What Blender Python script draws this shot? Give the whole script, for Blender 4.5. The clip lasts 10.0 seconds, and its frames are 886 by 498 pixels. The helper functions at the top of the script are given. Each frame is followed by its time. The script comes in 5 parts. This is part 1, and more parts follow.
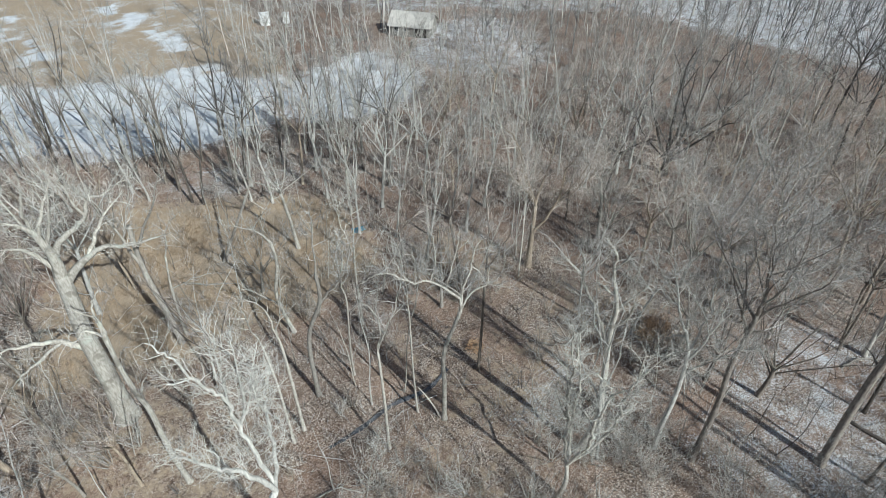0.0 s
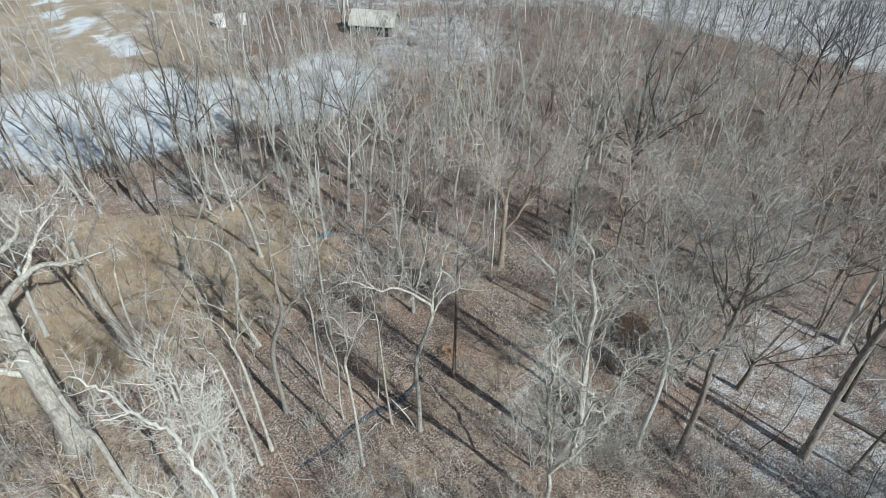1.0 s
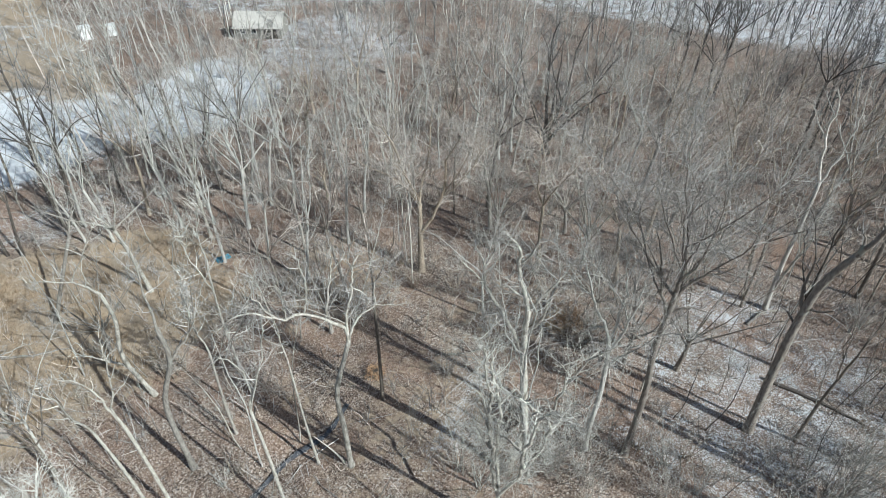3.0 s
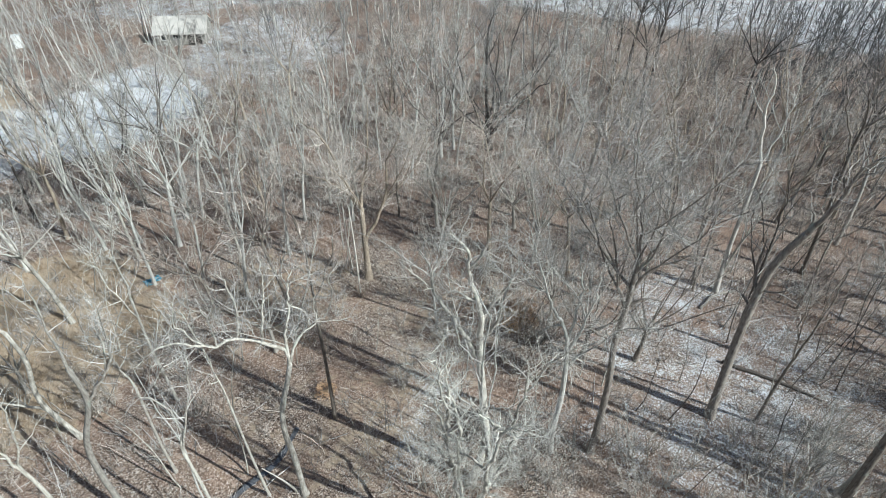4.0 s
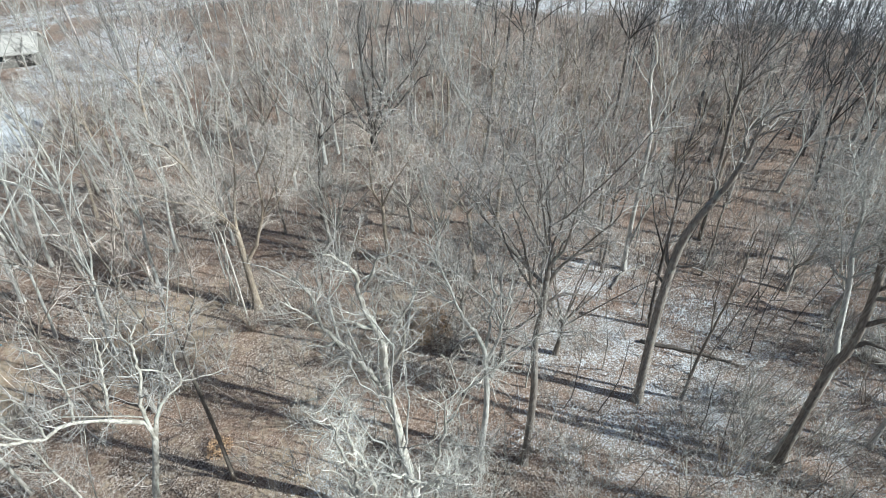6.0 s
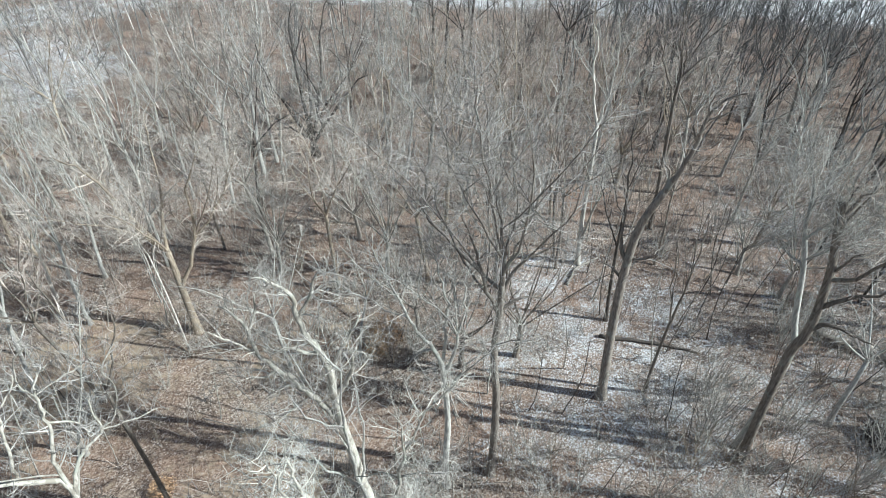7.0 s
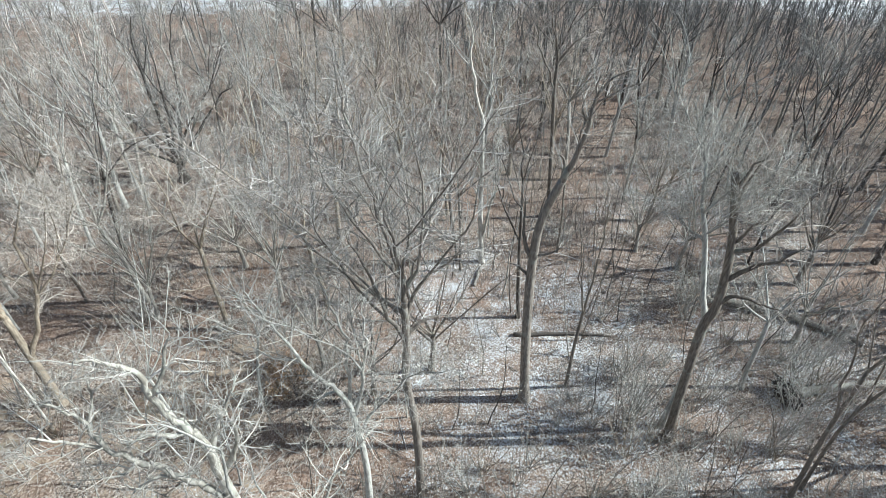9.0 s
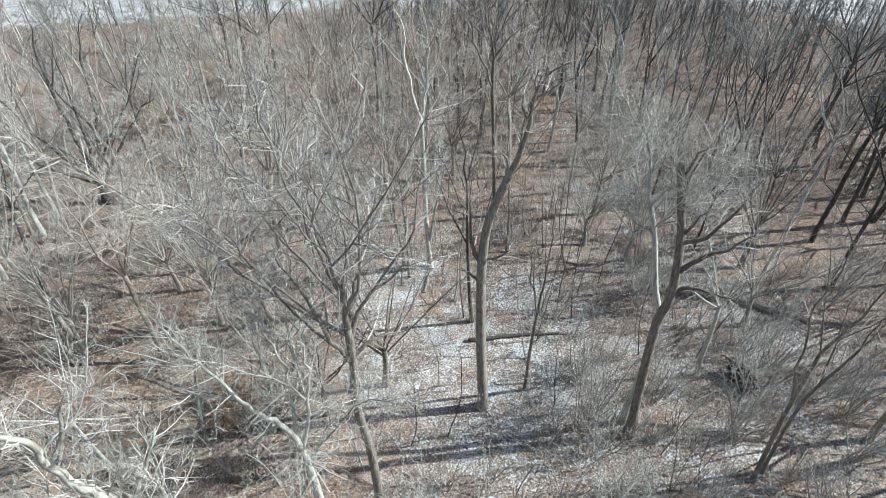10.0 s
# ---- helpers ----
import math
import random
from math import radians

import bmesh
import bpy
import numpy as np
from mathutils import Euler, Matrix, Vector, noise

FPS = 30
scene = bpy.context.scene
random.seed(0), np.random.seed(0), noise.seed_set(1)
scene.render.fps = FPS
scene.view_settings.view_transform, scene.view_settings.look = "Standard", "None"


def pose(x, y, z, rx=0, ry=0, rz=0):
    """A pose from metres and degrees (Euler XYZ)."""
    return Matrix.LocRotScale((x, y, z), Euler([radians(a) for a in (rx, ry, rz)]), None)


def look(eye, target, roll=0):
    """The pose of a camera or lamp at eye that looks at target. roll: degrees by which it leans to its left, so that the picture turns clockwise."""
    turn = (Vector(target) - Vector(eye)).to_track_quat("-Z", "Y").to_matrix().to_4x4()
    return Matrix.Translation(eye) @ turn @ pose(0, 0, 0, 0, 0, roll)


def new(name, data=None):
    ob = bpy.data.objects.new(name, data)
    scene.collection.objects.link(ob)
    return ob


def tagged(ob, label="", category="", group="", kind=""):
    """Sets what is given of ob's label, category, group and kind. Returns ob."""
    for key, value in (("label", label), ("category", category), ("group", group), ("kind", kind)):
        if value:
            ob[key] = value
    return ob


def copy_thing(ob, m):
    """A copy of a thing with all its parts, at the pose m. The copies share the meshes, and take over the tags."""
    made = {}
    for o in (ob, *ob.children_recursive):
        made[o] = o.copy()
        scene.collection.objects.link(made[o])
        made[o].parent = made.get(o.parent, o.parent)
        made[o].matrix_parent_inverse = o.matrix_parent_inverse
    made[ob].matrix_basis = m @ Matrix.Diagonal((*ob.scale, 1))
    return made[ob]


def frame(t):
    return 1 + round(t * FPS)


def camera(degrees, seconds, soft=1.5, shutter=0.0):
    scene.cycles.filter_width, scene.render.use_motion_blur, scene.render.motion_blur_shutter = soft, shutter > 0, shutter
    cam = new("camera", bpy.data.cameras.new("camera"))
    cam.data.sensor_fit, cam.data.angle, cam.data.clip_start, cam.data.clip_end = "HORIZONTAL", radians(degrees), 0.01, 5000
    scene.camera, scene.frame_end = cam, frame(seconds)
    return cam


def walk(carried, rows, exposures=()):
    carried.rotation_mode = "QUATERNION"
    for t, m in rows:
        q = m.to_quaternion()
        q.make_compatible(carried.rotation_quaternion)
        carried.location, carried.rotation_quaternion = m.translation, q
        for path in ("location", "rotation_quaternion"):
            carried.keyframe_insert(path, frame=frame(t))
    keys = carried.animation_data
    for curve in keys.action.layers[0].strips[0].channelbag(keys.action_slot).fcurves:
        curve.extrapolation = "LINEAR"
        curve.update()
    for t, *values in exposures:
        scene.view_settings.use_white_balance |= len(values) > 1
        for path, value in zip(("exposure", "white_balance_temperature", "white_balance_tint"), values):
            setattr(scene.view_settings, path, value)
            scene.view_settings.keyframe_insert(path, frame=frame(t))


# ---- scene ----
PATH = [
    # seconds, x, y, z, pitch, yaw
    (0.0, -0.01, -0.02, 40.88, -39.54, 0.01),
    (0.5, 0.16, 0.83, 40.29, -39.51, -1.75),
    (1.0, 0.32, 1.68, 39.71, -39.47, -3.50),
    (1.5, 0.50, 2.52, 39.13, -39.44, -5.33),
    (2.0, 0.71, 3.38, 38.55, -39.41, -7.30),
    (2.5, 0.98, 4.23, 37.95, -39.38, -10.27),
    (4.0, 2.14, 6.76, 36.11, -39.28, -19.72),
    (4.5, 2.63, 7.56, 35.51, -39.25, -22.78),
    (5.0, 3.15, 8.33, 34.93, -39.21, -25.75),
    (5.5, 3.70, 9.07, 34.37, -39.18, -28.73),
    (7.0, 5.36, 10.96, 32.97, -39.08, -37.67),
    (7.5, 5.90, 11.47, 32.59, -39.05, -40.73),
    (8.0, 6.43, 11.93, 32.26, -39.02, -43.86),
    (8.5, 6.97, 12.33, 31.97, -38.99, -46.89),
    (9.0, 7.53, 12.69, 31.68, -38.95, -49.93),
    (9.5, 8.13, 13.02, 31.39, -38.92, -53.12),
    (10.0, 8.83, 13.34, 31.06, -38.89, -56.20),
]
cam = camera(75.05, 10.0, soft=0.8)
walk(cam, [(t, pose(x, y, z, 90 + pitch, 0, yaw)) for t, x, y, z, pitch, yaw in PATH],
     [(0.0, 0.03, 5790.0, 1.5), (4.0, 0.35, 5770.0, 1.0), (7.5, 0.60, 5740.0, 0.0), (10.0, 0.72, 5760.0, 0.0)])

# ---- world, sun, exposure ----
SUN_ELEVATION, SHADOW_HEADING = 36.0, 132.0   # shadows fall along this heading, counter-clockwise from +x
world = bpy.data.worlds.new("winter_sky")
scene.world = world
world.use_nodes = True
wn = world.node_tree.nodes
sky = wn.new("ShaderNodeTexSky")
sky.sky_type, sky.sun_disc = "NISHITA", False
sky.sun_elevation, sky.sun_rotation = radians(SUN_ELEVATION), radians(270.0 - SHADOW_HEADING)
sky.air_density, sky.dust_density = 1.0, 1.5
wn["Background"].inputs["Strength"].default_value = 0.064
world.node_tree.links.new(sky.outputs[0], wn["Background"].inputs["Color"])
sun_data = bpy.data.lights.new("sun", "SUN")
sun_data.energy, sun_data.angle, sun_data.color = 5.0, radians(0.55), (1.0, 0.965, 0.915)
sun = new("sun", sun_data)
_h, _e = radians(SHADOW_HEADING), radians(SUN_ELEVATION)
sun.matrix_world = look((0, 0, 80), (math.cos(_h) * math.cos(_e), math.sin(_h) * math.cos(_e), 80 - math.sin(_e)))


# ---- materials ----
def mat(name, rough=0.85):
    m = bpy.data.materials.new(name)
    m.use_nodes = True
    nt = m.node_tree
    b = nt.nodes["Principled BSDF"]
    b.inputs["Roughness"].default_value = rough
    b.inputs["Specular IOR Level"].default_value = 0.25
    return m, nt, b


def node(nt, kind, **values):
    n = nt.nodes.new("ShaderNode" + kind)
    for k, v in values.items():
        n.inputs[k.replace("_", " ")].default_value = v
    return n


def ramp(nt, fac, stops):
    n = nt.nodes.new("ShaderNodeValToRGB")
    el = n.color_ramp.elements
    while len(el) < len(stops):
        el.new(0.5)
    for e, (p, c) in zip(el, stops):
        e.position, e.color = p, (*c, 1)
    nt.links.new(fac, n.inputs["Fac"])
    return n.outputs["Color"]


def mix(nt, fac, a, b, blend="MIX"):
    n = nt.nodes.new("ShaderNodeMix")
    n.data_type, n.blend_type = "RGBA", blend
    for sock, v in ((n.inputs["Factor"], fac), (n.inputs["A"], a), (n.inputs["B"], b)):
        if isinstance(v, bpy.types.NodeSocket):
            nt.links.new(v, sock)
        elif isinstance(v, tuple):
            sock.default_value = (*v, 1)
        else:
            sock.default_value = v
    return n.outputs["Result"]


def calc(nt, op, a, b=0.0, clamp=False):
    n = nt.nodes.new("ShaderNodeMath")
    n.operation, n.use_clamp = op, clamp
    for sock, v in zip(n.inputs, (a, b)):
        if isinstance(v, bpy.types.NodeSocket):
            nt.links.new(v, sock)
        else:
            sock.default_value = v
    return n.outputs[0]


def noise_of(nt, scale, detail=3.0, rough=0.55, vector=None):
    n = node(nt, "TexNoise", Scale=scale, Detail=detail, Roughness=rough)
    if vector is None:
        vector = nt.nodes.new("ShaderNodeTexCoord").outputs["Object"]
    nt.links.new(vector, n.inputs["Vector"])
    return n.outputs["Fac"]


def bump(nt, bsdf, height, strength=0.5, distance=0.03):
    n = node(nt, "Bump", Strength=strength, Distance=distance)
    nt.links.new(height, n.inputs["Height"])
    nt.links.new(n.outputs[0], bsdf.inputs["Normal"])


def bark(name, dark, light, lichen=None, mottled=False):
    """Bark: furrows drawn out along the stem, paler plates, lichen blotches, a slight change from tree to tree."""
    m, nt, b = mat(name, 0.9)
    co = nt.nodes.new("ShaderNodeTexCoord").outputs["Object"]
    mp = node(nt, "Mapping", Scale=(9.0, 9.0, 1.6))
    nt.links.new(co, mp.inputs["Vector"])
    furrow = noise_of(nt, 1.3, 4.0, 0.6, mp.outputs[0])
    col = ramp(nt, furrow, ((0.32, dark), (0.66, light)))
    if mottled:
        patch = noise_of(nt, 1.1, 3.0, 0.6, co)
        col = mix(nt, ramp(nt, patch, ((0.54, (0, 0, 0)), (0.62, (1, 1, 1)))), col, dark)
    if lichen:
        spot = noise_of(nt, 0.9, 4.0, 0.65, co)
        col = mix(nt, ramp(nt, spot, ((0.55, (0, 0, 0)), (0.68, (0.8, 0.8, 0.8)))), col, lichen)
    info = nt.nodes.new("ShaderNodeObjectInfo")
    vary = ramp(nt, info.outputs["Random"], ((0.0, (0.8, 0.79, 0.78)), (1.0, (1.2, 1.18, 1.15))))
    nt.links.new(mix(nt, 1.0, col, vary, "MULTIPLY"), b.inputs["Base Color"])
    bump(nt, b, furrow, 0.7, 0.04)
    return m


BARK = {
    "pale": bark("pale_bark", (0.27, 0.25, 0.215), (0.56, 0.535, 0.48), (0.48, 0.50, 0.44), True),
    "bone": bark("bleached_bark", (0.38, 0.37, 0.34), (0.64, 0.63, 0.59)),
    "silver": bark("silver_bark", (0.27, 0.26, 0.24), (0.54, 0.53, 0.495), (0.38, 0.41, 0.36)),
    "white": bark("white_bark", (0.34, 0.315, 0.28), (0.68, 0.655, 0.60)),
    "grey": bark("grey_bark", (0.20, 0.18, 0.157), (0.42, 0.395, 0.355), (0.39, 0.41, 0.36)),
    "greybrown": bark("grey_brown_bark", (0.14, 0.118, 0.10), (0.33, 0.295, 0.26), (0.32, 0.33, 0.29)),
    "brown": bark("brown_bark", (0.10, 0.084, 0.07), (0.27, 0.235, 0.20), (0.32, 0.33, 0.29)),
    "tan": bark("tan_bark", (0.20, 0.16, 0.12), (0.43, 0.365, 0.29)),
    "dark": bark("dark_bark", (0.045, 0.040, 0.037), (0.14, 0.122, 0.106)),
}


def twig_mat(name, a, b_):
    m, nt, b = mat(name, 0.8)
    geo = nt.nodes.new("ShaderNodeNewGeometry")
    col = ramp(nt, geo.outputs["Random Per Island"], ((0.0, a), (1.0, b_)))
    info = nt.nodes.new("ShaderNodeObjectInfo")
    vary = ramp(nt, info.outputs["Random"], ((0.0, (0.82, 0.80, 0.80)), (0.5, (1.0, 0.97, 0.93)), (1.0, (1.14, 1.14, 1.10))))
    nt.links.new(mix(nt, 1.0, col, vary, "MULTIPLY"), b.inputs["Base Color"])
    return m


TWIG = {
    "pale": twig_mat("pale_twigs", (0.27, 0.26, 0.24), (0.68, 0.66, 0.615)),
    "bone": twig_mat("bleached_twigs", (0.45, 0.445, 0.42), (0.72, 0.71, 0.67)),
    "grey": twig_mat("grey_twigs", (0.17, 0.164, 0.153), (0.72, 0.70, 0.665)),
    "pink": twig_mat("reddish_twigs", (0.19, 0.164, 0.147), (0.72, 0.645, 0.59)),
    # dark stems, and the shade of the sunward wood put into their colour
    "dark": twig_mat("dark_and_shaded_twigs", (0.075, 0.073, 0.073), (0.26, 0.255, 0.255)),
}
TWIG["straw"] = twig_mat("dry_straw", (0.26, 0.19, 0.12), (0.56, 0.45, 0.32))
TWIG_OF = {"pale": "pale", "bone": "bone", "silver": "grey", "white": "pale", "grey": "grey", "greybrown": "grey",
           "brown": "pink", "tan": "pink", "dark": "dark"}


# ---- ground ----
def smooth(a, b, v):
    k = min(1.0, max(0.0, (v - a) / (b - a)))
    return k * k * (3 - 2 * k)


def blob(x, y, cx, cy, rx, ry, turn=0.0, edge=0.35):
    """1 inside a turned ellipse, falling to 0 over its rim."""
    c, s = math.cos(radians(turn)), math.sin(radians(turn))
    u, v = ((x - cx) * c + (y - cy) * s) / rx, (-(x - cx) * s + (y - cy) * c) / ry
    return 1 - smooth(1 - edge, 1 + edge, math.hypot(u, v))


def wob(x, y, size, seed=0.0):
    return noise.noise((x / size + seed, y / size - seed, seed))


STREAM = [(-9.0, 25.1), (-6.8, 26.8), (-4.2, 29.2), (-1.4, 30.7), (0.4, 33.0)]


def stream_distance(x, y):
    best = 99.0
    for (ax, ay), (bx, by) in zip(STREAM, STREAM[1:]):
        dx, dy = bx - ax, by - ay
        k = min(1, max(0, ((x - ax) * dx + (y - ay) * dy) / (dx * dx + dy * dy)))
        best = min(best, math.hypot(x - ax - k * dx, y - ay - k * dy))
    return best


def height(x, y):
    far = smooth(140, 260, math.hypot(x, y - 40))
    h = (0.35 * wob(x, y, 14, 3.1) + 0.12 * wob(x, y, 4, 7.7)) * (1 - far)
    if -18 < x < 8 and 18 < y < 42:
        h -= 0.4 * (1 - smooth(0.4, 1.5, stream_distance(x, y)))
    return h


def snow_cover(x, y):
    """How much of the ground the old snow covers, 0 to 1."""
    j = 6 * wob(x, y, 16, 1.3) + 2.5 * wob(x, y, 5, 4.2)
    xx, yy = x + j, y + 0.7 * j
    s = 0.0
    # the open field beyond the wood's edge, and its drifts
    s = max(s, 1.0 * blob(xx, yy, -46.1, 84.1, 23, 15, 8, 0.25), 0.95 * blob(xx, yy, -69.3, 80.4, 22, 13, -12, 0.3))
    strip = abs((xx + 71) * 0.73 + (yy - 128) * 0.68 - 2.0)
    s = max(s, 0.85 * (1 - smooth(1.5, 4.5, strip)) * smooth(96, 106, yy) * (1 - smooth(-52, -42, x)))
    strip = abs((xx + 86) * 0.76 + (yy - 112) * 0.65 - 3.0)
    s = max(s, 0.8 * (1 - smooth(1, 3.5, strip)) * smooth(94, 104, yy))
    s = max(s, 0.33 * blob(xx, yy, -78.4, 116.3, 30, 18, 0, 0.6), 0.38 * blob(xx, yy, -64.4, 129.9, 22, 18))
    s *= 1 - smooth(92, 100, yy) * (1 - smooth(-0.45, 0.15, wob(x, y, 4.5, 2.2) + 0.5 * wob(x, y, 2, 5.1)))   # broken into strips
    # round the house
    s = max(s, 0.8 * blob(xx, yy, -14.3, 95.0, 13, 12, 20), 0.7 * blob(xx, yy, -18.3, 83.2, 9, 3.5), 0.5 * blob(xx, yy, 7.2, 113.3, 14, 16),
            0.45 * blob(xx, yy, 9.6, 139.8, 45, 8))
    # open land far beyond the wood
    s = max(s, 0.58 * smooth(114, 128, 0.72 * xx + 0.69 * yy) * smooth(20, 45, xx), 0.7 * smooth(118, 132, xx) * smooth(-20, 0, yy))
    # thin remnants between the leaves, in the low wet part
    s = max(s, 0.42 * blob(xx, yy, 34.5, 27.1, 13, 11, -30, 0.6), 0.47 * blob(xx, yy, 29.9, 20.2, 7, 6, 0, 0.6), 0.39 * blob(xx, yy, 40.8, 9.7, 14, 14, 0, 0.7), 0.3 * blob(xx, yy, 56.7, 22.7, 14, 14, 0, 0.7),
            0.43 * blob(xx, yy, 37.1, 35.8, 6, 5, 0, 0.6), 0.39 * blob(xx, yy, 24.0, 22.0, 9, 6, 0, 0.7), 0.34 * blob(xx, yy, 6.9, 28.2, 3, 5, 0, 0.7),
            0.33 * blob(xx, yy, -29.2, 62.7, 8, 4), 0.3 * blob(xx, yy, -23.3, 65.5, 6, 6))
    return s


def grass_cover(x, y):
    j = 5 * wob(x, y, 12, 9.1)
    xx, yy = x + j, y - j
    g = max(blob(xx, yy, -28.5, 44.7, 13, 15, 20, 0.5), 0.9 * blob(xx, yy, -17.7, 51.4, 9, 7, 0, 0.5), 0.7 * blob(xx, yy, -31.7, 33.1, 9, 7, 0, 0.5),
            0.48 * blob(xx, yy, 1.9, 46.7, 9, 7, 0, 0.6), 0.44 * blob(xx, yy, 4.9, 33.1, 10, 6, 0, 0.6), 0.4 * blob(xx, yy, 16.8, 39.2, 8, 5, 0, 0.6), 0.45 * blob(xx, yy, -21.9, 23.3, 10, 6, 0, 0.6), 0.35 * blob(xx, yy, 2.0, 23.3, 6, 6, 0, 0.6))
    edge = -30 - (y - 100) * 0.45   # where the field meets the wood
    return max(g, smooth(84, 100, yy) * (1 - smooth(edge - 3, edge + 6, x)))


def ticks(lo, hi, step, out):
    core = list(np.arange(lo, hi + 0.01, step))
    left, right, d = [], [], step
    while d < out:
        d *= 1.45
        left.append((left[-1] if left else lo) - d)
        right.append((right[-1] if right else hi) + d)
    return left[::-1] + core + right


def ground_material():
    m, nt, b = mat("leaf_litter_ground", 0.95)
    co = nt.nodes.new("ShaderNodeTexCoord").outputs["Object"]

    def attr(name):
        n = nt.nodes.new("ShaderNodeAttribute")
        n.attribute_name = name
        return n.outputs["Fac"]

    leaf = node(nt, "TexVoronoi", Scale=13.0, Randomness=1.0)
    nt.links.new(co, leaf.inputs["Vector"])
    sep = nt.nodes.new("ShaderNodeSeparateColor")
    nt.links.new(leaf.outputs["Color"], sep.inputs[0])
    wide = noise_of(nt, 0.16, 4.0, 0.6, co)
    fine = noise_of(nt, 3.0, 5.0, 0.7, co)
    litter = ramp(nt, sep.outputs[0], ((0.0, (0.035, 0.027, 0.022)), (0.35, (0.17, 0.125, 0.096)), (0.7, (0.34, 0.268, 0.214)), (0.88, (0.46, 0.385, 0.32)), (1.0, (0.70, 0.64, 0.575))))
    litter = mix(nt, ramp(nt, wide, ((0.40, (0, 0, 0)), (0.66, (0.6, 0.6, 0.6)))), litter, mix(nt, sep.outputs[1], (0.16, 0.095, 0.065), (0.47, 0.305, 0.215)))
    litter = mix(nt, ramp(nt, fine, ((0.5, (0, 0, 0)), (0.8, (0.6, 0.6, 0.6)))), litter, (0.09, 0.07, 0.055))
    damp = noise_of(nt, 0.7, 5.0, 0.68, co)   # damp hollows where the leaves lie dark
    litter = mix(nt, ramp(nt, damp, ((0.52, (0, 0, 0)), (0.68, (0.6, 0.6, 0.6)))), litter, mix(nt, sep.outputs[2], (0.05, 0.037, 0.03), (0.21, 0.15, 0.115)))
    mp = node(nt, "Mapping", Scale=(5.0, 2.2, 4.0), Rotation=(0, 0, 0.6))
    nt.links.new(co, mp.inputs["Vector"])
    straw = noise_of(nt, 1.6, 6.0, 0.75, mp.outputs[0])
    grass = ramp(nt, straw, ((0.3, (0.22, 0.16, 0.11)), (0.5, (0.42, 0.325, 0.225)), (0.75, (0.60, 0.49, 0.37))))
    gmask = calc(nt, "ADD", attr("grass"), calc(nt, "MULTIPLY", calc(nt, "SUBTRACT", noise_of(nt, 0.9, 6.0, 0.72, co), 0.5), 2.2))
    grass = mix(nt, ramp(nt, noise_of(nt, 0.22, 5.0, 0.65, co), ((0.42, (0, 0, 0)), (0.7, (0.55, 0.55, 0.55)))), grass, (0.27, 0.235, 0.19))
    base = mix(nt, ramp(nt, gmask, ((0.3, (0, 0, 0)), (0.7, (1, 1, 1)))), litter, grass)
    # old snow lies between the leaves: large drifts where it is deep, flecks where it has nearly gone
    fleck = calc(nt, "ADD", calc(nt, "MULTIPLY", noise_of(nt, 8.0, 4.0, 0.78, co), 1.5), calc(nt, "MULTIPLY", noise_of(nt, 0.45, 5.0, 0.62, co), 0.6))
    cover = calc(nt, "ADD", attr("snow"), calc(nt, "MULTIPLY", calc(nt, "SUBTRACT", fleck, 1.05), 1.7))
    smask = ramp(nt, cover, ((0.45, (0, 0, 0)), (0.60, (1, 1, 1))))
    snow = ramp(nt, noise_of(nt, 0.5, 4.0, 0.6, co), ((0.3, (0.56, 0.57, 0.585)), (0.7, (0.79, 0.795, 0.80))))
    nt.links.new(mix(nt, smask, base, snow), b.inputs["Base Color"])
    hgt = calc(nt, "ADD", sep.outputs[2], calc(nt, "MULTIPLY", smask, 0.6))
    bump(nt, b, hgt, 0.6, 0.05)
    return m


def build_ground():
    xs, ys = ticks(-120, 150, 1.35, 900), ticks(-20, 160, 1.35, 900)
    verts = [(x, y, height(x, y)) for y in ys for x in xs]
    n = len(xs)
    faces = [(j * n + i, j * n + i + 1, (j + 1) * n + i + 1, (j + 1) * n + i) for j in range(len(ys) - 1) for i in range(n - 1)]
    me = bpy.data.meshes.new("ground")
    me.from_pydata(verts, [], faces)
    for name, f in (("snow", snow_cover), ("grass", grass_cover)):
        a = me.attributes.new(name, "FLOAT", "POINT")
        a.data.foreach_set("value", [f(x, y) for x, y, z in verts])
    me.polygons.foreach_set("use_smooth", [True] * len(faces))
    me.materials.append(ground_material())
    return tagged(new("ground", me), "brown leaf litter with tan grass and thin old snow", "ground", kind="structure")


build_ground()


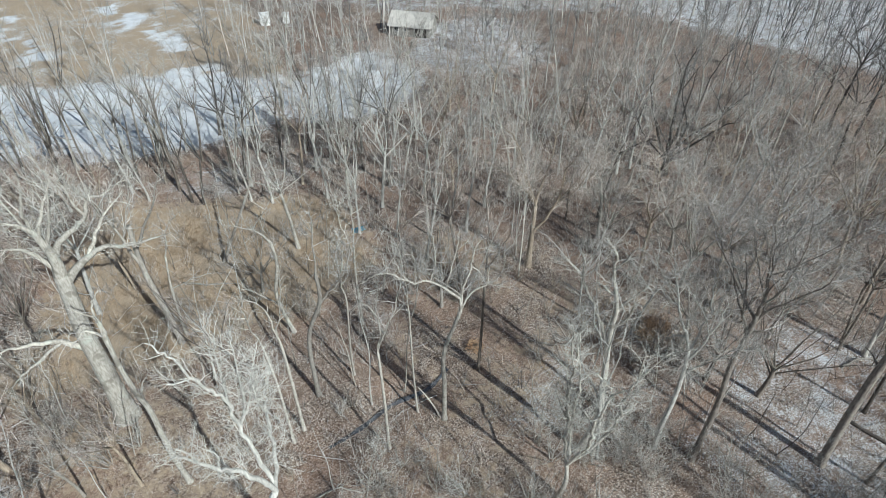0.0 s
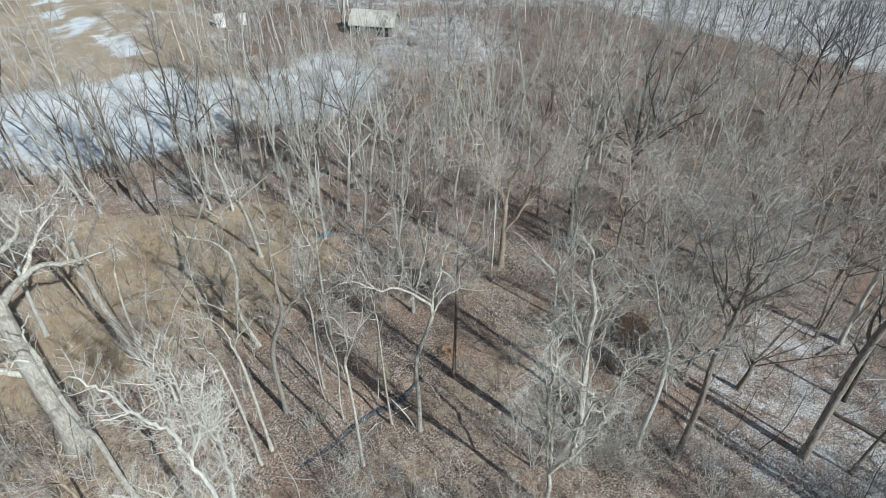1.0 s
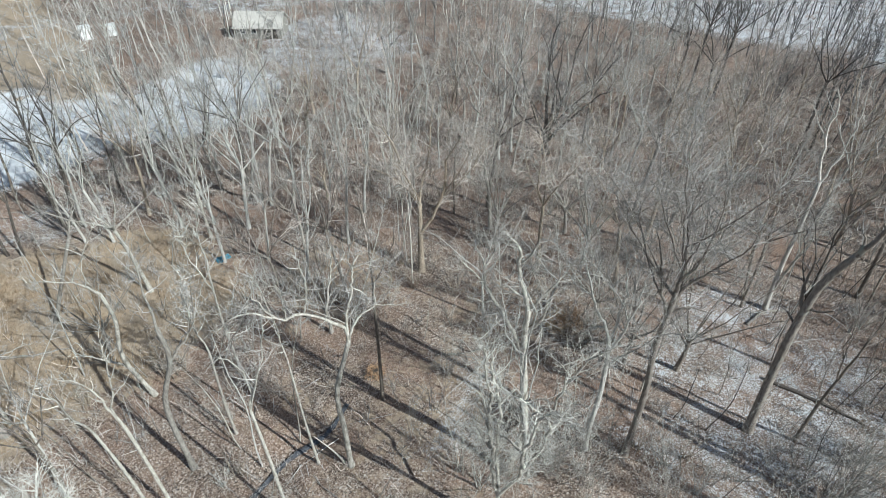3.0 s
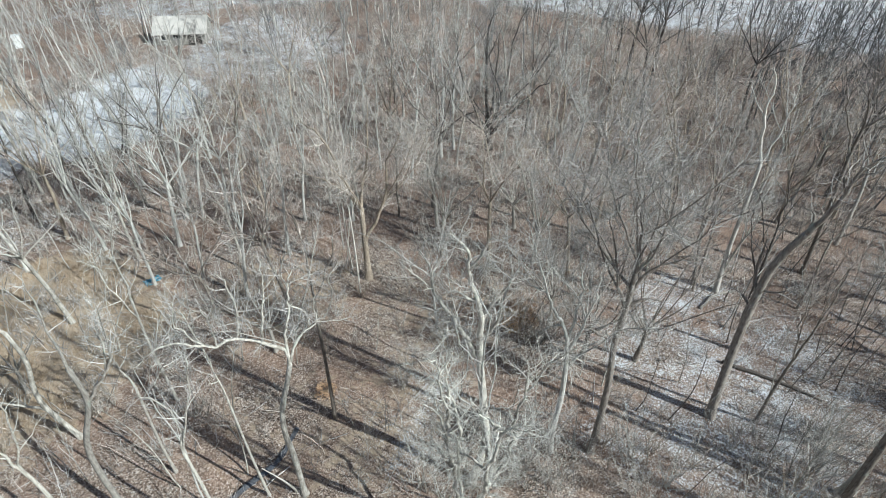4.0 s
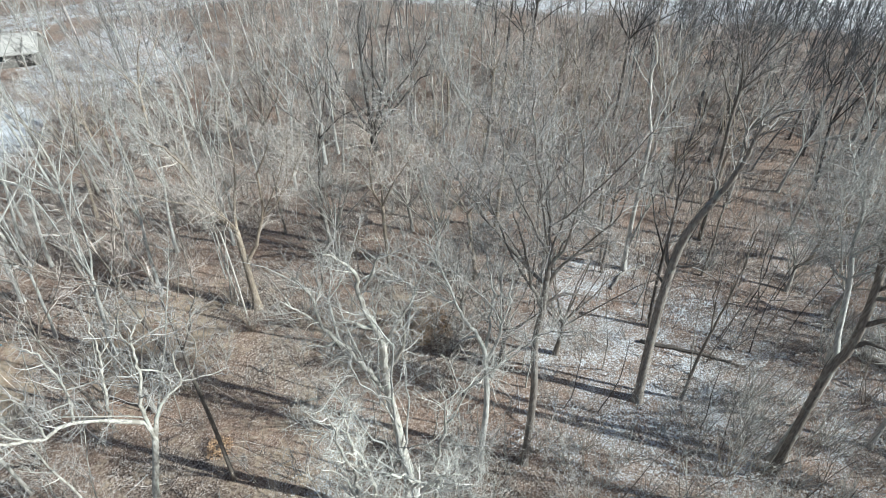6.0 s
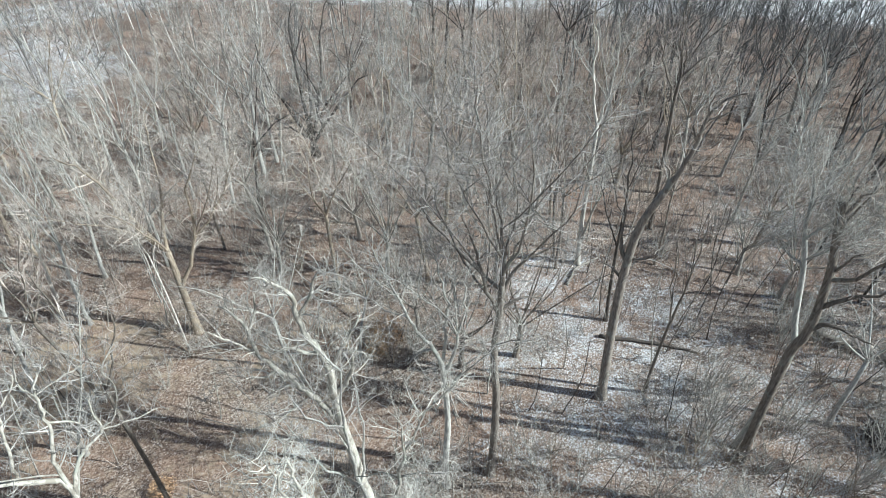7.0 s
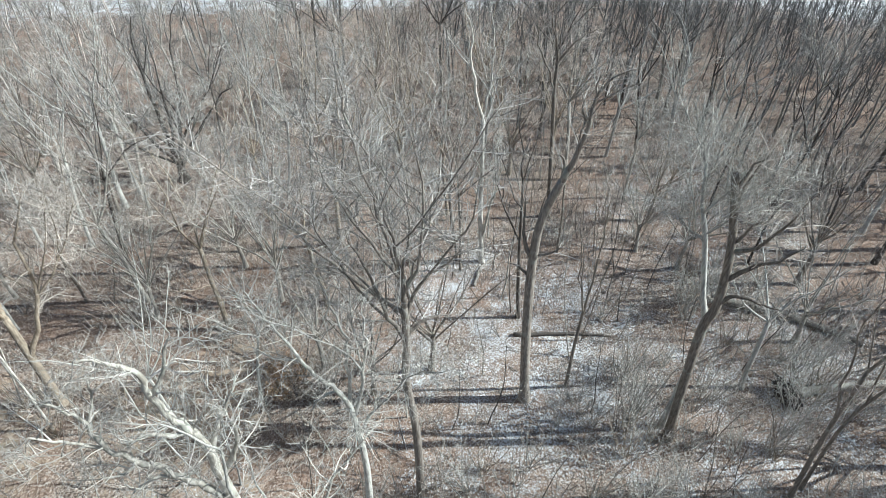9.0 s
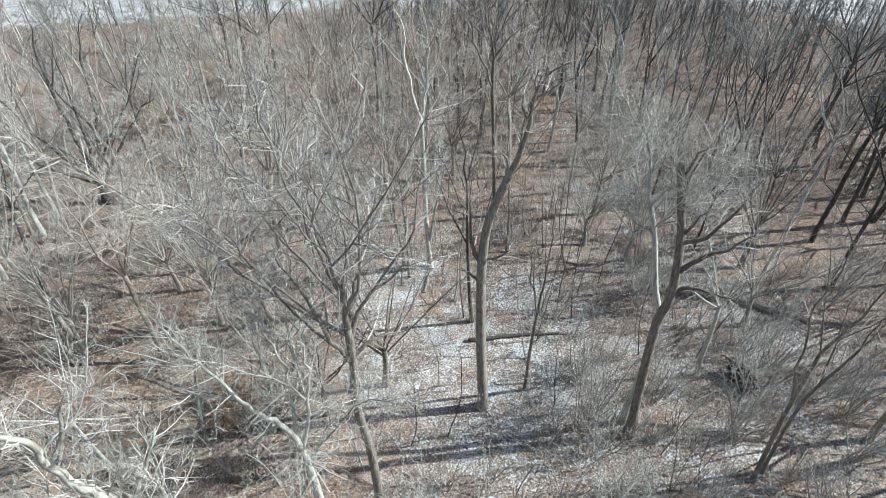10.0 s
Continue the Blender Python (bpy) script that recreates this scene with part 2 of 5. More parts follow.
# ---- how trees grow ----
class Wood:
    """Collects stems as tubes and cones, to become one mesh."""

    def __init__(self):
        self.v, self.f = [], []

    def tube(self, pts, rads, sides):
        d = (pts[-1] - pts[0]).normalized()
        ref = Vector((0.3, 0.9, 0.1)) if abs(d.z) > 0.6 else Vector((0, 0, 1))
        base, v, f = len(self.v), self.v, self.f
        last = len(pts) - 1
        spin = [(math.cos(2 * math.pi * k / sides), math.sin(2 * math.pi * k / sides)) for k in range(sides)]
        for i, p in enumerate(pts):
            t = pts[min(i + 1, last)] - pts[max(i - 1, 0)]
            a = t.cross(ref).normalized()
            c = t.cross(a).normalized()
            r = rads[i]
            if i == last and r < 0.03:
                v.append(tuple(p))
                continue
            for cs, sn in spin:
                v.append((p.x + r * (a.x * cs + c.x * sn), p.y + r * (a.y * cs + c.y * sn), p.z + r * (a.z * cs + c.z * sn)))
        for i in range(last):
            lo, hi = base + i * sides, base + (i + 1) * sides
            if hi == len(v) - 1:
                f.extend((lo + k, lo + (k + 1) % sides, hi) for k in range(sides))
            else:
                f.extend((lo + k, lo + (k + 1) % sides, hi + (k + 1) % sides, hi + k) for k in range(sides))
        if rads[-1] >= 0.03:
            f.append(tuple(range(len(v) - sides, len(v))))

    def spike(self, p, way, r):
        """A twig: a short grooved sliver, two faces that meet along a ridge."""
        n = len(self.v)
        a = way.cross(Vector((0.21, 0.37, 0.9))).normalized() * r
        h = way.cross(a).normalized() * r
        self.v.extend((tuple(p + a), tuple(p + h), tuple(p - a), tuple(p + way)))
        self.f.extend(((n, n + 1, n + 3), (n + 1, n + 2, n + 3)))

    def mesh(self, name, material, smooth_faces=True):
        me = bpy.data.meshes.new(name)
        me.from_pydata(self.v, [], self.f)
        if smooth_faces:
            me.polygons.foreach_set("use_smooth", [True] * len(self.f))
        me.materials.append(material)
        return me


UP = Vector((0, 0, 1))


def curve_through(pts, per=4):
    """A smooth line through the given points."""
    if len(pts) == 2:
        return [pts[0].lerp(pts[1], k / per) for k in range(per + 1)]
    out = []
    ext = [pts[0] * 2 - pts[1], *pts, pts[-1] * 2 - pts[-2]]
    for i in range(1, len(ext) - 2):
        p0, p1, p2, p3 = ext[i - 1:i + 3]
        for k in range(per):
            t = k / per
            out.append(0.5 * (2 * p1 + (p2 - p0) * t + (2 * p0 - 5 * p1 + 4 * p2 - p3) * t * t + (3 * p1 - p0 - 3 * p2 + p3) * t ** 3))
    return out + [pts[-1]]


def taper(n, r0, r1, power=1.0):
    return [r0 + (r1 - r0) * (i / (n - 1)) ** power for i in range(n)]


def stem(rng, start, way, length, n, wobble, lift):
    """A wandering line: n steps from start along way, bent by chance and drawn upwards by lift."""
    pts, d, p = [start], way.normalized(), start
    for _ in range(n):
        d = (d + Vector((rng.gauss(0, wobble), rng.gauss(0, wobble), rng.gauss(0, wobble) + lift))).normalized()
        p = p + d * (length / n)
        pts.append(p)
    return pts


def sprout(wood, rng, pts, rads, begin, step, length, depth, lift, thick):
    """Side shoots along a line, and theirs in turn."""
    seg = [(b - a).length for a, b in zip(pts, pts[1:])]
    total = sum(seg)
    s = begin * total + rng.random() * step
    i, done = 0, 0.0
    while s < total:
        while i < len(seg) - 1 and done + seg[i] < s:
            done += seg[i]
            i += 1
        k = (s - done) / max(seg[i], 1e-6)
        p = pts[i].lerp(pts[i + 1], k)
        t = (pts[i + 1] - pts[i]).normalized()
        side = t.cross(Vector((rng.gauss(0, 1), rng.gauss(0, 1), rng.gauss(0, 1)))).normalized()
        d = (t * rng.uniform(0.2, 0.75) + side * rng.uniform(0.6, 1.1) + UP * lift * 0.6).normalized()
        ln = length * rng.uniform(0.55, 1.25) * (1.15 - 0.6 * s / total)
        r = min(0.62 * thick, 0.6 * (rads[i] + (rads[i + 1] - rads[i]) * k) + 0.002)
        if depth == 0:
            wood.spike(p, d * ln * rng.uniform(0.75, 1.0), max(min(r, 0.54 * thick), 0.34 * thick))
        else:
            line = stem(rng, p, d, ln, 4 if depth > 1 else 2, 0.19, lift * 0.3)
            rr = taper(len(line), r, 0.006)
            wood.tube(line, rr, 3)
            if depth == 1:
                sprout(wood, rng, line, rr, 0.2, step * 0.5, min(0.95, ln * 0.62), 0, lift, thick * 0.62)
            else:
                sprout(wood, rng, line, rr, 0.2, step * 0.72, ln * 0.55, depth - 1, lift, thick * 0.68)
        s += step * rng.uniform(0.6, 1.4)


def finish_tree(name, label, group, kind_bark, trunk, limbs, crown, x, y, category="tree"):
    root = new(name)
    root.location = (x, y, height(x, y) - 0.08)
    tagged(root, label, category, group)
    new("trunk", trunk.mesh("trunk", BARK[kind_bark])).parent = root
    for w in limbs:
        new("limb", w.mesh("limb", BARK[kind_bark])).parent = root
    if crown.f:
        new("crown", crown.mesh("crown", TWIG[TWIG_OF[kind_bark]], False)).parent = root
    return root


def flare(pts, rads, r0):
    """Root flare at the foot of a trunk."""
    return [r + r0 * 0.55 * math.exp(-max(0, p.z) / (1.2 * r0 + 0.1)) for p, r in zip(pts, rads)]


TAKEN = []   # feet of the trees that stand
WIDE = []    # those that need room round their crowns


def hero(name, label, x, y, facing, r0, kind_bark, trunk, limbs, twiggy=1.0, reach=1.0, seed=1, group="bare trees", wild=0.22, extra=0, droop=0, fine=1.0, stout=0.75):
    """A tree with its own habit. trunk and limbs are lines of (sideways, up) metres from the foot, seen along facing; depth comes by chance."""
    rng = random.Random(seed * 77 + int(x * 10))
    c, s = math.cos(radians(facing)), math.sin(radians(facing))
    TAKEN.append((x, y))
    WIDE.append((x, y))

    def place(side, up, depth):
        return Vector((side * c - depth * s, side * s + depth * c, up))

    known = []   # (side, up, depth, radius)
    tw, tpts = Wood(), [Vector((0, 0, -0.3))] + [place(a, b, 0) for a, b in trunk]
    line = curve_through(tpts, 5)
    end_r = r0 * (0.62 if limbs else 0.3)
    rads = taper(len(line), r0, end_r, 0.8)
    tw.tube(line, flare(line, rads, r0), 10)
    for p, r in zip(line, rads):
        known.append((p.x * c + p.y * s, p.z, -p.x * s + p.y * c, r))
    crown, made = Wood(), []
    for k, limb in enumerate(limbs):
        a, b = limb[0]
        near = min(known, key=lambda q: (q[0] - a) ** 2 + (q[1] - b) ** 2)
        slope = rng.uniform(-wild, wild) + (wild * 0.5 if k % 2 else -wild * 0.5)
        depth, pts = near[2], [place(near[0], near[1], near[2])]
        for (pa, pb), (qa, qb) in zip(limb, limb[1:]):
            depth += slope * math.hypot(qa - pa, qb - pb)
            slope *= 0.8
            pts.append(place(qa, qb, depth))
        line = curve_through(pts, 4)
        jag = min(0.07, 0.08 * (line[1] - line[0]).length)
        line = [line[0]] + [p + Vector((rng.gauss(0, jag), rng.gauss(0, jag), rng.gauss(0, jag))) for p in line[1:]]
        total = sum((q - p).length for p, q in zip(line, line[1:]))
        start = near[3] * 0.92 if k == 0 and (pts[0] - tpts[-1]).length < 0.4 else min(near[3] * (0.72 if stout < 1 else 0.85), 0.035 * total + 0.05)
        rads = taper(len(line), start, 0.025, stout)
        w = Wood()
        w.tube(line, rads, 7)
        made.append(w)
        for p, r in zip(line, rads):
            known.append((p.x * c + p.y * s, p.z, -p.x * s + p.y * c, r))
        sprout(crown, rng, line, rads, 0.22, 0.62 / twiggy, 2.3 * reach, 2, 0.24, 0.05 * fine)
        sprout(crown, rng, line[-3:], rads[-3:], 0.0, 0.3 / twiggy, 1.5 * reach, 1, 0.26, 0.026 * fine)
    tip = tpts[-1]
    for k in range(extra):   # more leaders, all round the crown
        az = 6.283 * (k + rng.random() * 0.7) / extra
        o = rng.uniform(0.3, 1.0)
        full = max(q[1] for q in known)
        side, up, depth, thick = rng.choice([q for q in known if 0.86 * tip.z < q[1] < tip.z + 0.62 * (full - tip.z)] or known[-3:])
        line = stem(rng, place(side, up, depth), Vector((math.cos(az) * o, math.sin(az) * o, 1)), (full - up) * rng.uniform(0.7, 1.1) + 0.8, 6, 0.12, 0.07)
        rads = taper(len(line), min(0.7 * thick, end_r * rng.uniform(0.3, 0.5)), 0.015, 0.8)
        w = Wood()
        w.tube(line, rads, 6)
        made.append(w)
        sprout(crown, rng, line, rads, 0.15, 0.62 / twiggy, 2.3 * reach, 2, 0.24, 0.05 * fine)
        sprout(crown, rng, line[-3:], rads[-3:], 0.0, 0.3 / twiggy, 1.5 * reach, 1, 0.26, 0.026 * fine)
    for k in range(droop):   # tufts of hanging shoots below the fork
        az, p = rng.uniform(0, 6.283), tpts[-2].lerp(tip, rng.uniform(0.2, 1.0))
        line = stem(rng, p, Vector((math.cos(az), math.sin(az), rng.uniform(-0.2, 0.6))), rng.uniform(0.8, 2.4), 4, 0.3, -0.2)
        rads = taper(len(line), 0.022, 0.006)
        crown.tube(line, rads, 3)
        sprout(crown, rng, line, rads, 0.1, 0.3, 1.1, 1, -0.3, 0.02)
    return finish_tree(name, label, group, kind_bark, tw, made, crown, x, y)


# ---- trees with a habit of their own ----
hero("sycamore_tree", "huge old sycamore with mottled white bark in tan grass",
     -26.0, 27.9, 43, 0.78, "pale",
     [(0.2, 5.3), (0.3, 9.7), (0.6, 12.9), (0.8, 15.2)],
     [[(0.8, 15.2), (0.9, 16.7), (0.8, 18.2), (0.5, 19.5), (0.0, 20.2), (-0.7, 20.9)],
      [(0.9, 16.7), (1.7, 17.9), (2.8, 18.4), (3.6, 19.0), (4.1, 20.0), (5.0, 19.9), (6.0, 20.3), (7.1, 20.4)],
      [(0.7, 18.9), (1.4, 20.2), (2.2, 21.5), (2.7, 22.3)],
      [(0.6, 15.1), (0.3, 16.7), (-0.2, 17.5), (-0.8, 18.0), (-1.7, 18.3)],
      [(1.0, 14.1), (1.7, 15.4), (2.7, 16.1), (3.8, 16.4), (5.0, 15.9), (6.7, 15.7), (8.1, 15.6)],
      [(3.6, 19.0), (3.2, 20.2), (3.2, 21.1), (2.9, 22.0)],
      [(0.5, 19.5), (0.7, 21.0), (1.0, 22.1), (0.9, 23.1)],
      [(0.8, 8.0), (-1.1, 9.8), (-2.7, 10.7), (-3.9, 11.1), (-5.0, 11.1)],
      [(-1.1, 9.8), (-3.2, 9.2), (-4.4, 8.6), (-5.3, 8.2)],
      [(2.7, 16.1), (4.0, 17.6), (5.0, 18.5), (6.0, 18.9)]], 1.7, 0.9, 1, fine=0.8, wild=0.16, stout=0.9, extra=3)
hero("leaning_tree", "slender pale tree leaning beside the huge sycamore",
     -19.0, 22.3, 40, 0.22, "pale",
     [(-0.2, 4.5), (-0.1, 9.0), (-0.3, 11.2), (-0.4, 14.0), (-0.3, 16.4)],
     [[(-0.3, 16.4), (-0.2, 18.0), (-0.7, 18.9), (-1.2, 19.8)],
      [(-0.3, 16.4), (-1.0, 17.3), (-1.7, 16.9), (-2.4, 17.3)],
      [(-0.3, 15.2), (-0.3, 17.8), (0.0, 19.2), (0.5, 19.9)],
      [(-0.1, 9.0), (0.0, 11.0), (0.8, 12.0)]], 1.2, 0.8, 2, fine=0.7)
hero("bare_tree", "straight grey bare tree in the tan grass clearing",
     -24.3, 36.0, -0, 0.30, "grey",
     [(-0.4, 4.8), (-0.7, 9.5), (-0.4, 13.6)],
     [[(-0.7, 9.5), (-1.3, 15.2), (-2.0, 17.7)],
      [(-0.5, 11.3), (2.2, 15.7), (3.6, 18.7)]], 1.4, 0.9, 3, extra=4)
hero("bare_tree", "thin pale crooked tree beside a straight grey one",
     -24.3, 36.9, -0, 0.13, "pale",
     [(0.4, 6.0), (1.0, 9.8)],
     [[(1.0, 9.8), (2.5, 13.4), (3.9, 15.0)],
      [(0.4, 6.0), (3.1, 7.3), (4.7, 7.6)]], 1.2, 0.7, 4)
hero("dead_tree", "bleached white dead tree with forked bare limbs",
     -8.2, 14.6, 29, 0.27, "bone",
     [(-0.5, 11.4), (-0.2, 13.4)],
     [[(-0.2, 13.4), (-0.7, 15.8), (-1.2, 17.1), (-1.9, 18.4), (-2.5, 19.7), (-3.1, 20.6), (-3.4, 20.6)],
      [(-0.2, 13.4), (-0.4, 16.3), (-0.7, 18.3), (-0.8, 20.0), (-1.2, 21.0), (-1.7, 22.0), (-2.0, 23.1), (-2.4, 24.0), (-2.8, 24.7)],
      [(-1.7, 22.0), (-2.3, 22.0), (-2.7, 22.2)],
      [(-0.2, 13.4), (0.4, 16.3), (0.6, 18.5), (0.8, 19.6), (1.3, 20.5)],
      [(-0.7, 18.3), (-0.3, 19.5), (-0.1, 21.0), (-0.0, 22.4), (0.1, 24.0), (0.2, 25.0)],
      [(-0.7, 18.3), (0.0, 19.3), (0.4, 20.6), (1.0, 22.1)],
      [(-2.5, 19.7), (-2.7, 20.8), (-3.0, 21.4)],
      [(-0.8, 20.0), (-0.7, 21.4), (-0.6, 22.8), (-0.4, 24.0)],
      [(0.6, 18.5), (0.3, 19.7), (0.4, 21.0)],
      [(-1.9, 18.4), (-1.8, 19.4), (-2.1, 20.1)]], 2.4, 0.9, 5, fine=0.55, stout=0.9, wild=0.15)
hero("crooked_tree", "crooked grey tree with a bent trunk",
     -10.6, 30.0, -11, 0.20, "grey",
     [(0.2, 7.0), (1.7, 11.4), (1.8, 14.1)],
     [[(1.9, 13.4), (2.1, 16.9), (2.5, 20.4)],
      [(1.7, 11.4), (3.4, 13.9), (4.3, 17.4)]], 1.2, 0.8, 6, extra=3)
hero("crooked_tree", "pale crooked tree with one sideways limb",
     -14.0, 37.1, -11, 0.19, "pale",
     [(-1.0, 4.4), (-0.2, 8.4), (-0.3, 10.9)],
     [[(-0.3, 10.9), (-1.2, 12.5), (-3.7, 13.2)],
      [(-1.2, 12.5), (0.8, 15.6), (1.6, 17.1)],
      [(-0.7, 3.1), (-2.7, 4.7), (-4.3, 5.4)]], 1.2, 0.8, 7)
hero("pole_tree", "thin straight pale pole tree in leaf litter",
     -11.2, 26.6, -11, 0.13, "pale",
     [(0.0, 8.9), (-0.2, 11.5)],
     [[(-0.2, 11.5), (-0.3, 13.9), (-1.7, 15.1)],
      [(0.1, 11.0), (0.6, 14.8), (1.0, 17.0)]], 1.2, 0.7, 8)
hero("pole_tree", "thin straight pale pole tree in leaf litter",
     -11.8, 25.5, -11, 0.12, "pale",
     [(-0.0, 7.2), (-0.3, 11.6)],
     [[(-0.3, 11.6), (-0.5, 15.0), (-0.2, 17.5)]], 1.2, 0.7, 9)
hero("forked_tree", "forked tree with white twisted antler-like limbs",
     0.1, 27.7, 7, 0.21, "pale",
     [(0.0, 1.5), (-0.0, 4.8), (-0.1, 7.0), (0.1, 9.1), (0.7, 11.1), (1.1, 12.5)],
     [[(1.1, 12.5), (1.1, 13.6), (0.6, 14.1), (-0.1, 14.8), (-0.8, 15.3), (-1.4, 15.5), (-1.9, 15.3), (-2.4, 15.6), (-2.9, 15.9), (-3.4, 16.3), (-4.0, 16.4), (-4.5, 16.3), (-5.2, 15.8), (-5.6, 15.6)],
      [(-1.9, 15.3), (-1.9, 16.3), (-1.9, 16.8), (-2.0, 17.6), (-2.4, 17.9), (-2.7, 18.6)],
      [(-2.4, 15.6), (-2.8, 16.2), (-3.0, 16.9), (-3.3, 17.3), (-3.1, 17.8), (-3.1, 18.4)],
      [(-0.9, 15.4), (-0.7, 16.3), (-0.6, 17.0), (-0.6, 17.9), (-0.7, 18.4), (-0.7, 19.1), (-1.1, 19.6)],
      [(-0.6, 17.0), (-0.1, 16.9), (0.4, 16.9), (0.7, 17.3)],
      [(0.1, 14.7), (0.4, 16.0), (0.8, 17.5), (0.9, 18.3), (1.0, 19.3)],
      [(0.8, 17.5), (1.4, 18.1), (1.7, 18.6)],
      [(1.1, 12.5), (1.2, 14.4), (1.6, 15.8), (1.7, 16.7), (1.9, 17.8), (2.2, 18.5), (2.6, 18.8)],
      [(1.9, 17.8), (1.7, 18.6), (2.0, 19.7), (2.5, 20.1)],
      [(1.1, 12.5), (1.5, 13.5), (2.0, 14.2), (2.4, 14.4), (2.9, 14.7), (2.9, 15.8), (3.1, 16.4)],
      [(2.9, 14.7), (3.4, 15.0), (3.8, 16.0), (3.9, 16.8), (3.8, 17.6), (4.4, 18.4)],
      [(2.0, 17.8), (2.7, 18.0), (3.5, 18.1)],
      [(2.9, 14.7), (3.8, 14.5), (4.9, 14.4)],
      [(1.7, 16.5), (2.4, 15.7), (2.5, 14.5)]], 1.9, 0.7, 10, fine=0.8, wild=0.1, stout=0.8, extra=3)
hero("leaning_branch", "short pale broken branch leaning on the forked tree",
     -0.1, 27.9, -11, 0.10, "pale",
     [(-0.9, 1.8), (-1.9, 3.5)],
     [], 0.3, 0.5, 11)
hero("bare_tree", "slim pale tree with a bent top",
     -4.2, 24.9, -11, 0.13, "pale",
     [(0.0, 6.6), (-0.1, 11.6)],
     [[(-0.1, 11.6), (0.1, 14.4), (-1.4, 15.7)],
      [(-0.1, 11.6), (1.2, 15.8), (1.9, 18.6)]], 1.4, 0.8, 12)
hero("bare_tree", "very slim pale tree with one bare leader",
     -2.1, 28.4, -11, 0.10, "pale",
     [(-0.2, 4.5), (-0.3, 10.3)],
     [[(-0.3, 10.3), (-0.3, 14.3), (-0.5, 18.9)]], 1.2, 0.7, 13)
hero("bare_tree", "slim pale tree forking above half its height",
     -7.7, 38.2, -11, 0.12, "pale",
     [(-0.1, 6.1), (0.1, 10.8)],
     [[(0.1, 10.8), (0.3, 14.4), (1.1, 17.1)],
      [(0.1, 8.6), (-0.9, 11.8), (-1.0, 14.8)]], 1.4, 0.8, 14, extra=3)
hero("bare_tree", "slim grey tree with spreading upper branches",
     -7.8, 32.1, -11, 0.12, "grey",
     [(0.0, 3.5), (0.3, 9.0)],
     [[(0.3, 9.0), (-0.0, 12.6), (0.5, 16.3)],
      [(0.3, 7.3), (2.6, 11.1), (3.8, 14.1)]], 1.4, 0.8, 15, extra=3)
hero("bare_tree", "slim dark straight tree over brown leaves",
     3.1, 32.7, -11, 0.15, "brown",
     [(0.1, 5.6), (0.1, 10.7)],
     [[(0.1, 10.7), (0.1, 15.6), (-0.4, 19.0)],
      [(0.2, 11.8), (1.5, 15.2), (1.9, 17.4)]], 1.4, 0.8, 16)
hero("spreading_tree", "tan-barked tree with a wide dome of fine twigs",
     9.1, 46.6, -29, 0.32, "tan",
     [(0.0, 4.6), (0.0, 8.0)],
     [[(0.0, 8.0), (-0.8, 11.3), (-2.0, 15.5), (-3.3, 16.9)],
      [(0.1, 7.7), (0.6, 12.8), (0.9, 17.2)],
      [(0.1, 4.9), (2.1, 8.8), (2.5, 12.8), (4.4, 16.3)],
      [(1.8, 8.8), (4.1, 11.3), (5.7, 14.2)],
      [(0.0, 8.0), (-1.9, 10.3), (-2.6, 12.7)]], 1.7, 1.2, 17, extra=8)
hero("birch_tree", "very slim white birch beside the tan spreading tree",
     7.9, 45.0, -29, 0.08, "white",
     [(0.0, 5.4), (-0.1, 9.3)],
     [[(-0.1, 9.3), (-0.2, 12.2), (-0.1, 14.4)]], 1.2, 0.6, 18)
hero("birch_tree", "very slim white birch beside the tan spreading tree",
     8.0, 48.5, -29, 0.07, "white",
     [(-0.2, 3.9), (-0.2, 6.9)],
     [[(-0.2, 6.9), (-0.1, 10.1)]], 1.2, 0.6, 19)
hero("tall_tree", "tall brown tree with upswept limbs and dense twigs",
     19.2, 24.1, -45, 0.25, "greybrown",
     [(0.0, 4.0), (-0.1, 7.8), (-0.4, 11.1), (-0.3, 13.8), (-0.3, 15.8)],
     [[(-0.3, 15.8), (-0.3, 17.4), (-0.5, 19.3), (-0.8, 21.2)],
      [(-0.3, 13.8), (-1.1, 16.0), (-1.6, 18.1), (-2.2, 19.9)],
      [(-0.3, 15.0), (0.3, 16.9), (1.2, 17.7), (2.1, 18.6)],
      [(-0.3, 16.7), (0.4, 18.3), (0.9, 20.0), (1.3, 21.1)],
      [(-0.4, 18.1), (-0.0, 19.5), (0.0, 21.1)],
      [(-0.9, 15.3), (-2.0, 16.9), (-2.7, 18.4), (-3.3, 20.0)],
      [(-0.4, 11.1), (-1.6, 12.0), (-2.5, 12.2)],
      [(-0.3, 14.3), (0.6, 14.9), (1.7, 15.0)],
      [(-0.2, 16.0), (-0.9, 19.5), (-1.6, 23.0), (-1.8, 25.6)],
      [(-0.4, 17.5), (-2.4, 20.5), (-3.6, 23.6)],
      [(-0.2, 16.4), (0.5, 20.0), (0.2, 24.6)],
      [(-0.3, 15.4), (-3.0, 17.8), (-4.9, 20.6)],
      [(0.1, 17.0), (1.9, 20.0), (2.4, 22.8)]], 1.45, 1.2, 20, extra=8, fine=0.75)
